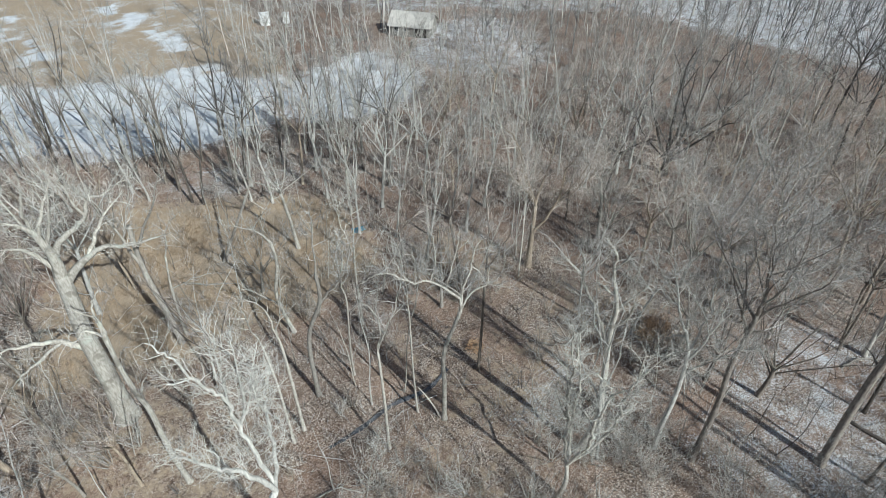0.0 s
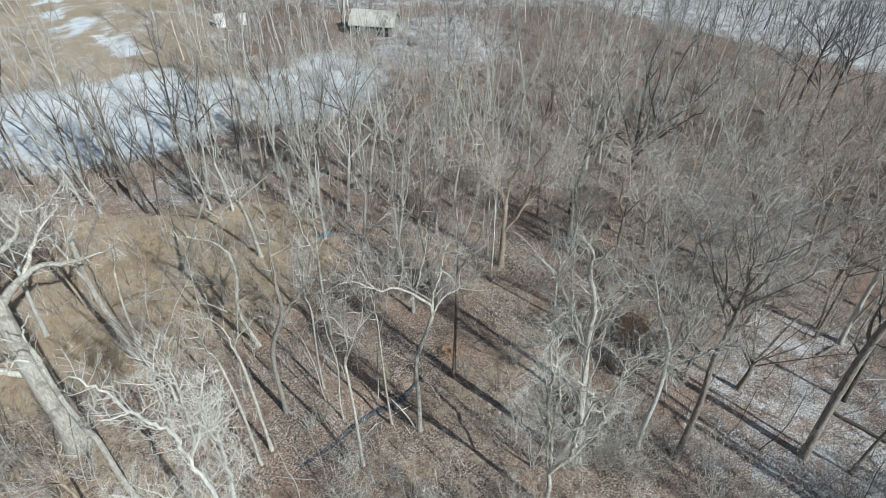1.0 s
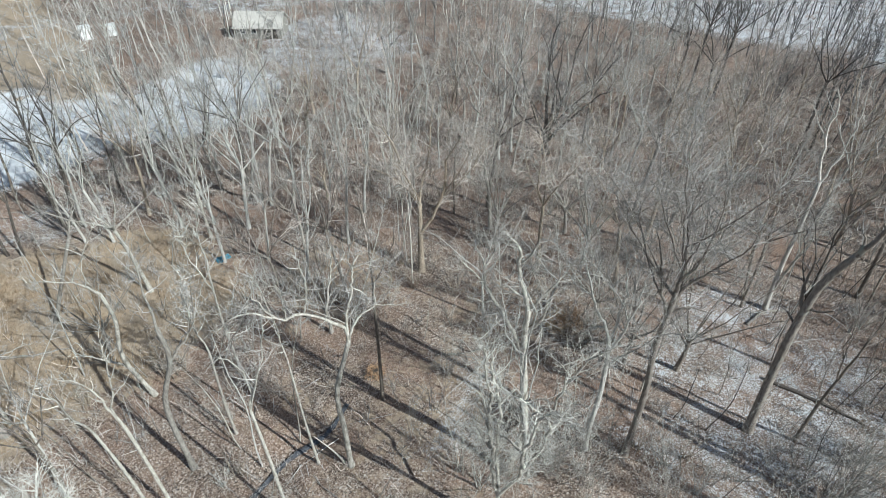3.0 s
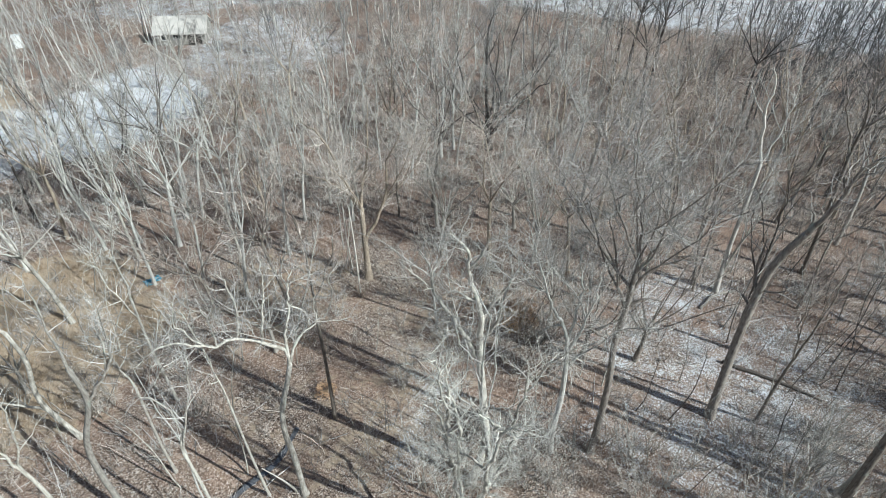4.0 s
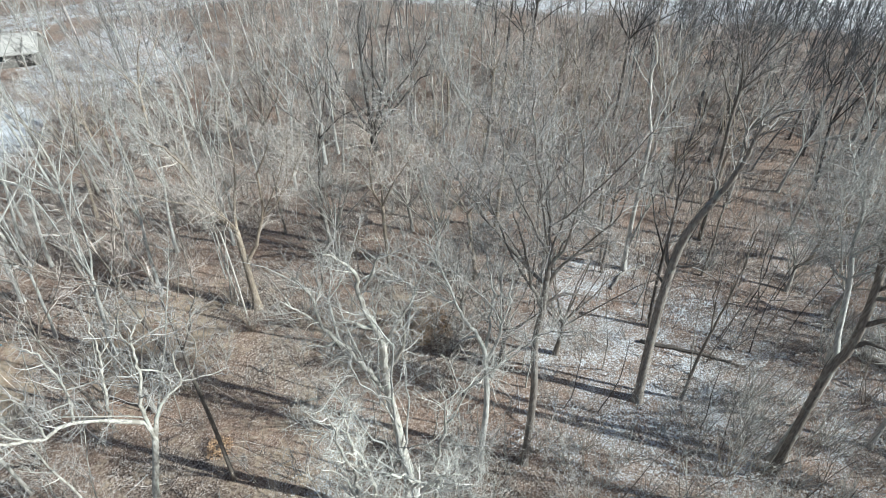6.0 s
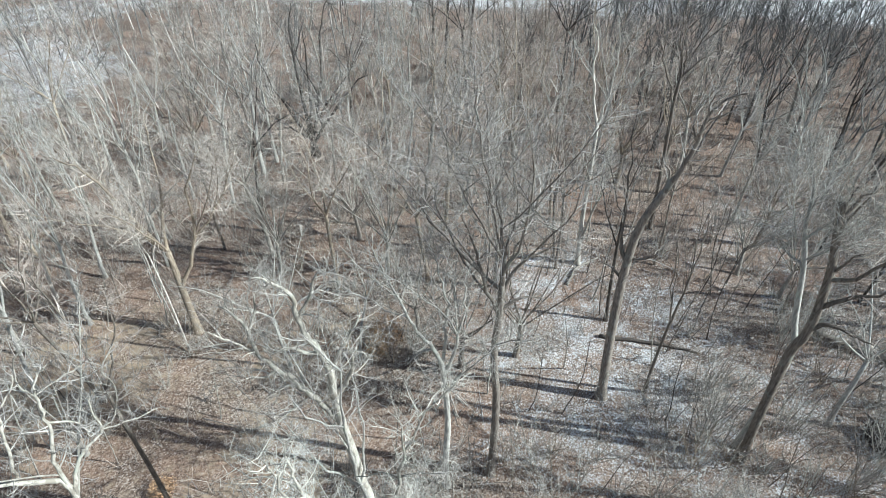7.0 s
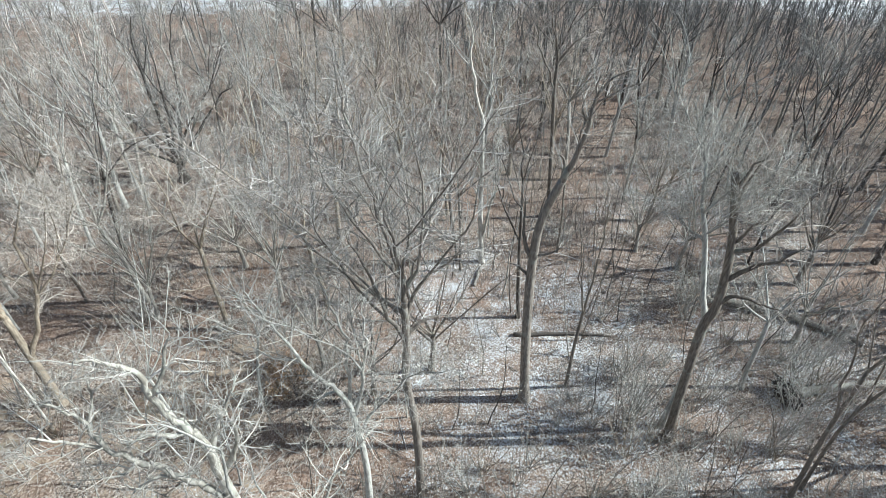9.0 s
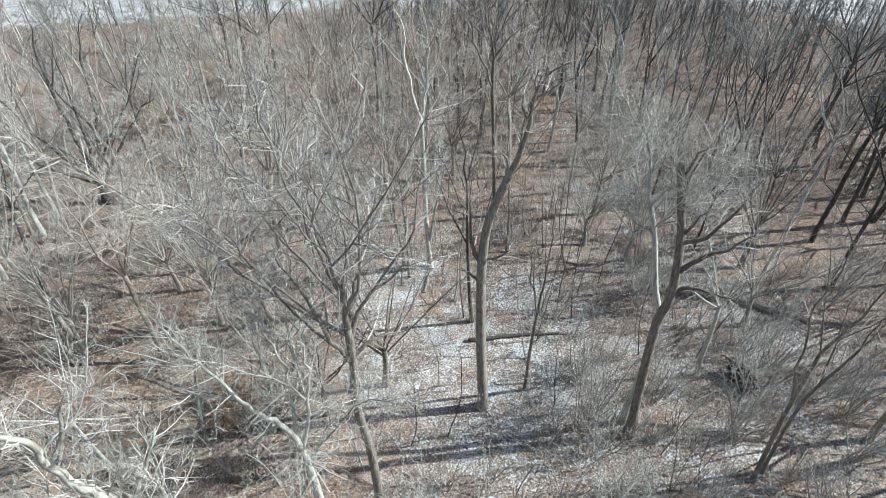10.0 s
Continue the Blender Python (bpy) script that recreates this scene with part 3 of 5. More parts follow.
hero("tall_tree", "grey tree with drooping twig tufts below its fork",
     16.6, 25.1, -39, 0.22, "silver",
     [(-0.1, 2.7), (-0.0, 6.2), (-0.1, 9.0), (-0.3, 11.2)],
     [[(-0.3, 11.2), (-0.7, 12.6), (-1.3, 13.5), (-1.8, 14.8), (-2.3, 16.3), (-2.8, 17.6), (-3.1, 18.8)],
      [(-0.3, 11.2), (-0.1, 13.6), (-0.1, 14.9), (-0.4, 16.4), (-0.7, 17.8)],
      [(-0.3, 10.4), (0.4, 13.4), (0.7, 15.5), (0.7, 17.0)],
      [(-1.8, 14.8), (-2.8, 15.0), (-3.4, 15.6)],
      [(-0.7, 12.6), (-1.4, 12.2), (-2.0, 11.3)],
      [(-0.1, 9.0), (0.8, 10.8), (1.5, 11.7)]], 1.9, 1.0, 21, fine=0.75, extra=3, droop=30, wild=0.12)
hero("gnarled_tree", "gnarled silver-barked tree with long reaching limbs",
     10.4, 24.6, -20, 0.29, "pale",
     [(0.8, 4.9), (0.6, 7.7), (0.4, 10.2), (0.2, 12.2), (0.1, 14.2)],
     [[(0.1, 14.2), (0.1, 15.7), (-0.1, 17.2), (-0.4, 18.1), (-0.6, 19.1), (-0.6, 20.0), (-0.9, 20.6), (-1.3, 21.0), (-1.7, 21.3)],
      [(0.2, 12.2), (-0.4, 13.9), (-1.1, 15.3), (-1.7, 16.5), (-2.2, 17.4), (-2.3, 18.6), (-2.5, 19.3), (-2.9, 20.0)],
      [(-2.2, 17.4), (-2.7, 18.1), (-3.2, 18.6), (-3.6, 19.0)],
      [(0.1, 15.7), (0.6, 16.8), (1.0, 17.3), (1.6, 18.3)],
      [(-0.1, 17.2), (-0.6, 17.3), (-1.1, 17.8), (-1.7, 17.7)],
      [(-0.6, 19.1), (-0.1, 19.8), (0.1, 20.5), (0.4, 21.0)],
      [(0.1, 14.2), (0.7, 15.1), (1.0, 16.3), (0.9, 17.6)],
      [(-2.3, 18.6), (-1.9, 19.3), (-1.8, 20.1)],
      [(-1.7, 16.5), (-2.2, 16.3), (-2.7, 16.6)],
      [(-1.1, 15.3), (-1.7, 15.4), (-2.4, 14.9)]], 2.3, 0.9, 22, fine=0.8, stout=0.95, wild=0.12)
hero("gnarled_tree", "pale tree with several crooked stems from one foot",
     8.3, 20.9, -23, 0.22, "pale",
     [(0.3, 2.6), (0.1, 4.6)],
     [[(0.1, 4.6), (-0.3, 7.6), (-0.4, 10.3), (-0.7, 12.2), (-0.9, 13.5), (-0.7, 15.2), (-0.9, 16.3), (-1.1, 18.1), (-1.4, 19.3)],
      [(0.1, 4.6), (-0.1, 7.6), (-0.3, 10.8), (-0.2, 13.1), (-0.5, 14.7), (-0.8, 15.9), (-0.9, 17.4), (-0.8, 18.7)],
      [(-0.4, 10.3), (-0.8, 11.0), (-1.2, 12.2), (-1.6, 13.2)],
      [(-0.8, 14.1), (-1.2, 15.2), (-1.8, 15.8)],
      [(0.1, 4.6), (1.1, 9.3), (1.0, 11.7), (1.2, 14.0), (1.4, 15.5), (1.2, 16.3), (0.7, 17.0), (0.5, 17.6)],
      [(0.1, 4.6), (1.8, 7.7), (2.3, 9.8), (2.5, 11.8), (2.9, 13.5), (3.8, 15.6), (4.9, 16.7)],
      [(1.4, 15.5), (1.9, 16.3), (2.7, 16.5)],
      [(1.0, 11.7), (0.3, 12.7), (-0.2, 13.0)],
      [(2.9, 13.5), (2.7, 15.2), (2.8, 15.9)],
      [(-0.8, 15.9), (-1.3, 16.7), (-2.2, 16.9)]], 2.1, 0.9, 23, fine=0.75, stout=1.0, wild=0.16)
hero("gnarled_tree", "slim silver-barked tree beside a many-stemmed pale one",
     11.9, 24.0, -2, 0.14, "silver",
     [(-0.7, 5.0), (-1.3, 8.9)],
     [[(-1.3, 8.9), (-1.6, 13.3), (-1.5, 16.7), (-2.5, 19.7)],
      [(-1.2, 8.3), (-0.5, 11.8), (-0.5, 15.8)],
      [(-1.6, 13.3), (-2.9, 15.8), (-3.6, 18.5)],
      [(-1.0, 7.1), (-2.7, 10.7), (-3.5, 13.9)]], 1.5, 0.8, 24, fine=0.5, extra=2)
hero("tall_tree", "tall straight tree with a split top over snowy leaves",
     29.0, 23.7, -62, 0.32, "greybrown",
     [(-0.3, 4.1), (-0.5, 7.6), (-0.6, 10.3), (-0.6, 12.4), (-0.5, 14.1), (-0.2, 15.6), (0.3, 17.1)],
     [[(0.3, 17.1), (0.7, 18.4), (1.0, 19.9), (1.1, 20.8), (1.2, 21.6), (1.7, 22.5), (2.5, 23.0)],
      [(1.1, 20.8), (1.2, 21.3), (1.6, 21.6), (2.2, 22.0), (3.0, 22.4)],
      [(-0.7, 12.0), (-1.1, 13.0), (-1.3, 14.7), (-1.3, 16.2)],
      [(-0.6, 10.8), (-1.3, 11.4), (-2.1, 11.7)],
      [(-0.6, 12.3), (0.2, 12.7), (0.8, 13.4)],
      [(0.3, 17.1), (0.3, 18.1), (-0.1, 18.6)],
      [(1.0, 20.3), (0.7, 20.9), (0.7, 21.6)],
      [(0.7, 18.4), (0.8, 19.1), (0.5, 19.8)],
      [(1.2, 21.6), (1.1, 22.1), (1.2, 22.7)]], 1.0, 0.95, 25, extra=1, wild=0.12)
hero("bare_tree", "slim dark tree behind a tall straight one",
     35.0, 28.3, -42, 0.15, "dark",
     [(-0.4, 5.4), (-0.6, 10.3)],
     [[(-0.6, 10.3), (-0.9, 14.2), (-1.2, 17.2)],
      [(-0.6, 7.4), (-1.9, 10.8), (-2.6, 13.3)]], 1.0, 0.8, 26, extra=3)
hero("bare_tree", "slim brown tree on snow-flecked leaves",
     31.6, 22.1, -42, 0.13, "brown",
     [(-0.0, 4.6), (0.2, 8.6)],
     [[(0.2, 8.6), (0.3, 12.6), (0.3, 15.6)],
      [(-0.0, 7.2), (-0.7, 10.9), (-1.1, 14.1)]], 1.0, 0.7, 27, extra=3)
hero("broken_tree", "thick dark tree with a snapped-off top",
     32.0, 15.2, -84, 0.27, "brown",
     [(-0.5, 8.9), (-0.3, 11.1), (-0.4, 13.0), (-0.7, 15.1), (-1.1, 16.7), (-1.6, 18.6)],
     [[(-0.7, 15.0), (-0.4, 15.6), (-0.2, 16.3), (0.2, 16.7)],
      [(-1.1, 16.8), (-1.2, 18.2), (-1.0, 19.1), (-0.6, 19.6)],
      [(-0.3, 11.6), (0.3, 12.3), (1.3, 12.3), (2.4, 12.3)],
      [(-0.4, 13.0), (0.5, 14.2), (1.4, 14.9), (2.1, 16.2)],
      [(-0.6, 14.5), (0.3, 15.4), (1.0, 17.0), (1.3, 18.0)]], 1.3, 1.1, 28, extra=2)
hero("bare_tree", "grey tree grown close against a broken one",
     32.6, 15.9, -83, 0.19, "silver",
     [(0.2, 8.3), (-0.5, 11.4), (-1.2, 14.3), (-1.7, 15.8)],
     [[(-1.7, 15.8), (-2.3, 18.1), (-2.7, 19.2), (-3.3, 20.2)],
      [(-1.7, 15.8), (-1.2, 16.9), (-0.7, 18.1), (-0.4, 18.9)],
      [(-1.2, 14.3), (-2.2, 15.1), (-2.7, 15.8)],
      [(-2.3, 18.1), (-3.2, 19.3), (-4.2, 20.4)],
      [(-2.1, 17.3), (-1.9, 18.6), (-2.0, 19.9)]], 2.2, 1.2, 29, extra=5, fine=0.8)
hero("birch_tree", "white-barked birch forked into two long leaders",
     38.2, 34.2, -42, 0.22, "white",
     [(-0.3, 4.6), (-0.4, 9.9), (-0.5, 13.4)],
     [[(-0.5, 13.4), (-1.6, 17.5), (-1.7, 19.7), (-2.4, 21.5)],
      [(-0.5, 13.4), (-0.0, 16.2), (0.1, 18.6), (-0.4, 21.1)],
      [(-0.0, 16.2), (1.5, 16.8), (2.2, 18.3)],
      [(-1.4, 17.0), (-2.6, 18.6), (-3.1, 19.7)]], 1.0, 0.7, 30)
hero("tall_tree", "tall dark tree with a forked top",
     47.3, 33.4, -42, 0.19, "brown",
     [(-0.4, 6.2), (-0.9, 12.5), (-0.9, 14.8)],
     [[(-0.9, 14.8), (0.6, 16.7), (2.3, 17.3)],
      [(-0.9, 14.8), (-1.7, 18.3), (-1.8, 21.1)],
      [(-0.9, 12.5), (-2.4, 15.8), (-3.4, 18.3)]], 0.9, 1.0, 31, extra=4)
hero("spreading_tree", "dark many-stemmed tree spreading from its foot",
     29.1, 65.2, -29, 0.50, "dark",
     [(-0.1, 2.0)],
     [[(-0.1, 2.0), (-0.6, 7.9), (-0.9, 13.6), (-0.2, 16.4)],
      [(-0.1, 2.0), (1.6, 7.9), (2.2, 13.6), (3.6, 16.4)],
      [(-0.1, 2.0), (-1.9, 6.7), (-3.5, 11.2), (-3.8, 14.7)],
      [(0.1, 1.6), (2.5, 5.2), (5.1, 8.1), (6.9, 9.3)],
      [(-0.1, 2.0), (0.4, 9.3), (0.6, 14.8)]], 1.1, 1.0, 32, extra=9, wild=0.4)
hero("leaning_tree", "grey leaning trunk with a broken top",
     -23.9, 47.5, -0, 0.20, "grey",
     [(1.7, 3.3), (4.4, 8.7)],
     [[(4.4, 8.7), (5.4, 10.9), (5.9, 12.2)]], 0.7, 0.5, 33)
hero("bare_tree", "slim brown tree with slanting stems",
     33.0, 8.3, -58, 0.14, "brown",
     [(-0.5, 6.2), (-0.6, 10.9)],
     [[(-0.6, 10.9), (-0.4, 14.8), (-0.3, 17.2)],
      [(-0.6, 7.6), (-1.8, 12.1), (-2.0, 15.4)]], 1.5, 0.8, 34, extra=3)
hero("bare_tree", "slim brown tree with slanting stems",
     33.8, 8.0, -58, 0.11, "brown",
     [(-0.2, 6.4), (0.7, 10.0)],
     [[(0.7, 10.0), (1.1, 13.0)],
      [(-0.0, 7.8), (-0.5, 11.5), (-1.2, 14.3)]], 1.5, 0.8, 35)


# ---- the other trees: a few kinds, each grown once ----
def grow_tree(rng, h, r0, spread, twiggy, leaders, low, lift=0.28, reach=1.0, sparse=False):
    """Trunk and crown of an ordinary bare tree, foot at the origin."""
    tw, crown = Wood(), Wood()
    fork = h * rng.uniform(0.42, 0.58)
    line = [Vector((0, 0, -0.3))] + stem(rng, Vector((0, 0, 0.3)), Vector((rng.gauss(0, 0.04), rng.gauss(0, 0.04), 1)), fork, 7, 0.045, 0.05)
    rads = taper(len(line), r0, r0 * 0.66, 0.9)
    tw.tube(line, flare(line, rads, r0), 8)
    turn = rng.random() * 6.28
    for k in range(leaders):
        az = turn + 6.283 * k / leaders + rng.gauss(0, 0.3)
        open_ = spread * rng.uniform(0.5, 1.2) * (0.35 if k == 0 else 1.0)
        way = Vector((math.cos(az) * open_, math.sin(az) * open_, 1))
        ln = (h - fork) * rng.uniform(0.85, 1.1)
        limb = stem(rng, line[-1] - UP * 0.15, way, ln, 6, 0.11, lift * 0.35)
        rr = taper(len(limb), r0 * rng.uniform(0.34, 0.5), 0.02, 0.8)
        tw.tube(limb, rr, 5)
        sprout(crown, rng, limb, rr, 0.15, 0.75 / twiggy, ln * 0.27 * reach, 1 if sparse else 2, lift * 0.85, 0.055)
        sprout(crown, rng, limb[-3:], rr[-3:], 0.0, 0.35 / twiggy, 1.4 * reach, 1, lift, 0.024)
    for k in range(low):
        i = rng.randint(3, 6)
        az = rng.random() * 6.28
        limb = stem(rng, line[i], Vector((math.cos(az), math.sin(az), rng.uniform(0.3, 0.8))), h * rng.uniform(0.14, 0.26), 5, 0.13, lift * 0.4)
        rr = taper(len(limb), r0 * rng.uniform(0.2, 0.32), 0.015, 0.8)
        tw.tube(limb, rr, 4)
        sprout(crown, rng, limb, rr, 0.2, 0.75 / twiggy, 1.6 * reach, 1, lift, 0.03)
    return tw, crown


def grow_pole(rng, h, r0, twiggy):
    """A slim understorey tree: one stem, short side branches."""
    tw, crown = Wood(), Wood()
    line = [Vector((0, 0, -0.2))] + stem(rng, Vector((0, 0, 0.2)), Vector((rng.gauss(0, 0.1), rng.gauss(0, 0.1), 1)), h, 9, 0.06, 0.06)
    rads = taper(len(line), r0, 0.015, 0.8)
    tw.tube(line, rads, 5)
    sprout(crown, rng, line, rads, 0.35, 0.55 / twiggy, h * 0.2, 2 if twiggy > 1 else 1, 0.3, 0.022)
    return tw, crown


KINDS = []   # (empty, usual height)
MIXES = (("grey", 5), ("brown", 3), ("silver", 3), ("tan", 2), ("dark", 3), ("pale", 1))
LABELS = {
    "grey": "bare deciduous tree with grey bark among leaf litter",
    "brown": "bare deciduous tree with brown furrowed bark",
    "silver": "bare tree with silvery lichen-spotted bark",
    "tan": "bare tree with a reddish haze of fine twigs",
    "dark": "dark-stemmed bare tree in the shaded wood",
    "pale": "pale-barked bare tree standing over brush",
}
grown = random.Random(41)
for kind_bark, count in MIXES:
    for k in range(count):
        h = grown.uniform(16.5, 21.5)
        w = grow_tree(grown, h, grown.uniform(0.16, 0.27), grown.uniform(0.7, 1.3), 1.3 if kind_bark in ("grey", "tan") else 1.0,
                      grown.randint(5, 7), grown.randint(2, 4), lift=grown.uniform(0.14, 0.26), reach=grown.uniform(0.85, 1.1), sparse=k % 3 == 2)
        KINDS.append((kind_bark, h, w))


def grow_dome(rng, h, r0, stems, wide):
    """A low-forked tree whose fine twigs make a rounded haze."""
    tw, crown = Wood(), Wood()
    fork = h * rng.uniform(0.22, 0.32)
    line = [Vector((0, 0, -0.3))] + stem(rng, Vector((0, 0, 0.3)), UP, fork, 4, 0.05, 0.05)
    rads = taper(len(line), r0, r0 * 0.7)
    tw.tube(line, flare(line, rads, r0), 8)
    for k in range(stems):
        az, o = 6.283 * k * 0.382 + rng.gauss(0, 0.2), wide * math.sqrt((k + 0.4) / stems)
        ln = (h - fork) * (1.08 - 0.12 * o) * rng.uniform(0.88, 1.08)
        limb = stem(rng, line[-1] - UP * rng.uniform(0, 0.3) * fork, Vector((math.cos(az) * o, math.sin(az) * o, 1)), ln, 6, 0.09, 0.05)
        rr = taper(len(limb), r0 * rng.uniform(0.3, 0.42), 0.014, 0.85)
        tw.tube(limb, rr, 5)
        sprout(crown, rng, limb, rr, 0.3, 0.68, ln * 0.22, 2, 0.14, 0.036)
        sprout(crown, rng, limb[-3:], rr[-3:], 0.0, 0.2, 1.2, 1, 0.16, 0.018)
    return tw, crown


DOMES = [(b, h, grow_dome(grown, h, r, n, o)) for b, h, r, n, o in (("tan", 12.5, 0.2, 10, 1.1), ("grey", 11.0, 0.18, 9, 1.25), ("tan", 9.5, 0.15, 9, 1.0), ("brown", 13.5, 0.22, 10, 0.95), ("grey", 18.5, 0.22, 13, 0.7))]
POLES = [(b, grow_pole(grown, h, r, q)) for b, h, r, q in (("grey", 10, 0.06, 1.2), ("pale", 12, 0.07, 0.8), ("brown", 8, 0.05, 1.3),
                                                            ("silver", 13, 0.08, 0.9), ("dark", 9, 0.055, 1.0), ("grey", 6.5, 0.04, 1.4))]
first = {}   # what stands already of each kind, to be copied


def plant(key, name, label, group, kind_bark, wood_pair, x, y, turn, size):
    m = pose(x, y, height(x, y) - 0.1, grown.gauss(0, 1.6), grown.gauss(0, 1.6), turn) @ Matrix.Diagonal((size, size, size * grown.uniform(0.94, 1.06), 1))
    if key in first:
        ob = copy_thing(first[key], m)
        ob.scale = m.to_scale()
        return ob
    ob = first[key] = finish_tree(name, label, group, kind_bark, wood_pair[0], [], wood_pair[1], 0, 0)
    first[key].matrix_basis = Matrix.Identity(4)
    keep = copy_thing(ob, m)
    return keep


def tree(x, y, kind_bark, h=19.0, turn=None):
    TAKEN.append((x, y))
    k = grown.choice([i for i, q in enumerate(KINDS) if q[0] == kind_bark])
    b, hh, w = KINDS[k]
    return plant(("tree", k), "bare_tree", LABELS[b], "trees of the wood", b, w, x, y, grown.uniform(0, 360) if turn is None else turn, h / hh)


def dome(x, y, k, size=1.0):
    TAKEN.append((x, y))
    b, h, w = DOMES[k]
    return plant(("dome", k), "spreading_tree", "bare %s tree with a rounded haze of fine twigs" % {"tan": "reddish", "grey": "grey", "brown": "brown"}[b], "trees of the wood", b, w, x, y, grown.uniform(0, 360), size)


def pole(x, y, k, size=1.0):
    TAKEN.append((x, y))
    b, w = POLES[k]
    return plant(("pole", k), "sapling", "thin bare %s sapling in the brush" % b, "saplings", b, w, x, y, grown.uniform(0, 360), size)


# those that stand where they can be told apart
for x, y, b, h in ((-26.7, 62.7, "dark", 17), (-25.1, 61.9, "dark", 17), (-16.1, 49.6, "pale", 15), (-48.7, 66.2, "grey", 15), (-45.5, 67.7, "silver", 16),
                   (-42.1, 67.0, "silver", 15), (-40.4, 68.4, "grey", 16), (-37.1, 67.7, "grey", 17), (-35.8, 70.7, "silver", 16), (-32.8, 68.4, "brown", 15),
                   (-16.9, 66.2, "silver", 17), (-14.4, 69.1, "silver", 16), (-11.3, 70.7, "grey", 17), (-6.8, 62.1, "dark", 17), (-5.0, 61.5, "silver", 16),
                   (17.6, 51.4, "grey", 17), (22.8, 65.2, "silver", 18), (25.0, 66.6, "silver", 17)):
    tree(x, y, b, h)
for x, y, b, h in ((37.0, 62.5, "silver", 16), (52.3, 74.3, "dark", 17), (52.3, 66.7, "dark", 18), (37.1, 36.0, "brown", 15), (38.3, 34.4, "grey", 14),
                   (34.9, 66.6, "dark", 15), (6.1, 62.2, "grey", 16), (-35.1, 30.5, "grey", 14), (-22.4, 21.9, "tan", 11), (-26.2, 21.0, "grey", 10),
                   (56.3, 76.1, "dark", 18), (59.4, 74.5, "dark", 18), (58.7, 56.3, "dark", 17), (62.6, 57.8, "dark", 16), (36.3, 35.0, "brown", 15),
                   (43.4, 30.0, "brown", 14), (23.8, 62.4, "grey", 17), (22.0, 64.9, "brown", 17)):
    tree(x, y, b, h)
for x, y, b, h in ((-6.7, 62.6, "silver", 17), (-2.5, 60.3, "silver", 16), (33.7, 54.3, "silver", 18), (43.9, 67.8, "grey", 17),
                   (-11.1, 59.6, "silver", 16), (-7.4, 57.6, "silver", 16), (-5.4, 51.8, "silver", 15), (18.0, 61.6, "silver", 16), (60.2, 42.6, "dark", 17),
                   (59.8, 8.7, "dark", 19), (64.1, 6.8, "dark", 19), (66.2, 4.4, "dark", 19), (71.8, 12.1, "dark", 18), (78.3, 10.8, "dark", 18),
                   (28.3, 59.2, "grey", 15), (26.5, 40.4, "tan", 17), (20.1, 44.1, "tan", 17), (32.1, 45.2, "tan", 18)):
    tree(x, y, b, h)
for x, y, k, s in ((7.4, 48.7, 1, 1.1), (-7.5, 30.8, 1, 1.0), (1.6, 24.7, 0, 0.8), (38.9, 24.5, 2, 1.0), (39.6, 23.5, 4, 1.0), (43.6, 25.5, 4, 1.1), (42.0, 22.9, 2, 1.0),
                   (39.5, 22.3, 4, 1.0), (36.0, 23.4, 2, 1.1), (44.0, 24.9, 4, 1.1), (45.0, 27.4, 2, 1.1), (44.3, 22.1, 4, 1.0), (44.2, 19.6, 2, 1.0), (35.0, 29.0, 4, 1.1)):
    pole(x, y, k, s)

for x, y, k, s in ((24.5, 43.6, 4, 0.95), (17.2, 49.0, 4, 0.75), (30.5, 36.5, 4, 0.85)):   # tall trees whose twigs make a grey haze
    dome(x, y, k, s)
    WIDE.append((x, y))

# slim trees along the edge of the snowy field
edge_kinds = []
for b in ("brown", "grey", "dark", "silver", "pale"):
    h = grown.uniform(15, 17)
    edge_kinds.append(len(KINDS))
    KINDS.append((b, h, grow_tree(grown, h, 0.17, 0.42, 0.9, 4, 4, lift=0.24, reach=0.8, sparse=True)))
for _ in range(62):
    x, y = grown.uniform(-64, -10), grown.uniform(58, 78)
    TAKEN.append((x, y))
    k = grown.choice(edge_kinds[:4])
    plant(("tree", k), "bare_tree", LABELS[KINDS[k][0]], "trees of the wood", KINDS[k][0], KINDS[k][2], x, y, grown.uniform(0, 360), grown.uniform(11.5, 17) / KINDS[k][1])

for _ in range(64):   # silvery slender trees between the clearing and the house
    x, y = grown.uniform(-28, 12), grown.uniform(52, 94)
    if grass_cover(x, y) > 0.7 or any((x - a) ** 2 + (y - b) ** 2 < 6 for a, b in TAKEN):
        continue
    TAKEN.append((x, y))
    k = grown.choice(edge_kinds[3:])
    plant(("tree", k), "bare_tree", LABELS[KINDS[k][0]], "trees of the wood", KINDS[k][0], KINDS[k][2], x, y, grown.uniform(0, 360), grown.uniform(12, 17) / KINDS[k][1])

# ---- shrubs: many thin stems from one foot ----
def grow_shrub(rng, h, stems):
    tw, crown = Wood(), Wood()
    for _ in range(stems):
        az, o = rng.uniform(0, 6.283), rng.uniform(0.1, 0.6)
        line = stem(rng, Vector((rng.gauss(0, 0.15), rng.gauss(0, 0.15), -0.15)), Vector((math.cos(az) * o, math.sin(az) * o, 1)), h * rng.uniform(0.6, 1.1), 5, 0.1, 0.03)
        rads = taper(6, rng.uniform(0.02, 0.04), 0.009)
        tw.tube(line, rads, 4)
        sprout(crown, rng, line, rads, 0.25, 0.4, h * 0.24, 1, 0.25, 0.018)
    return tw, crown


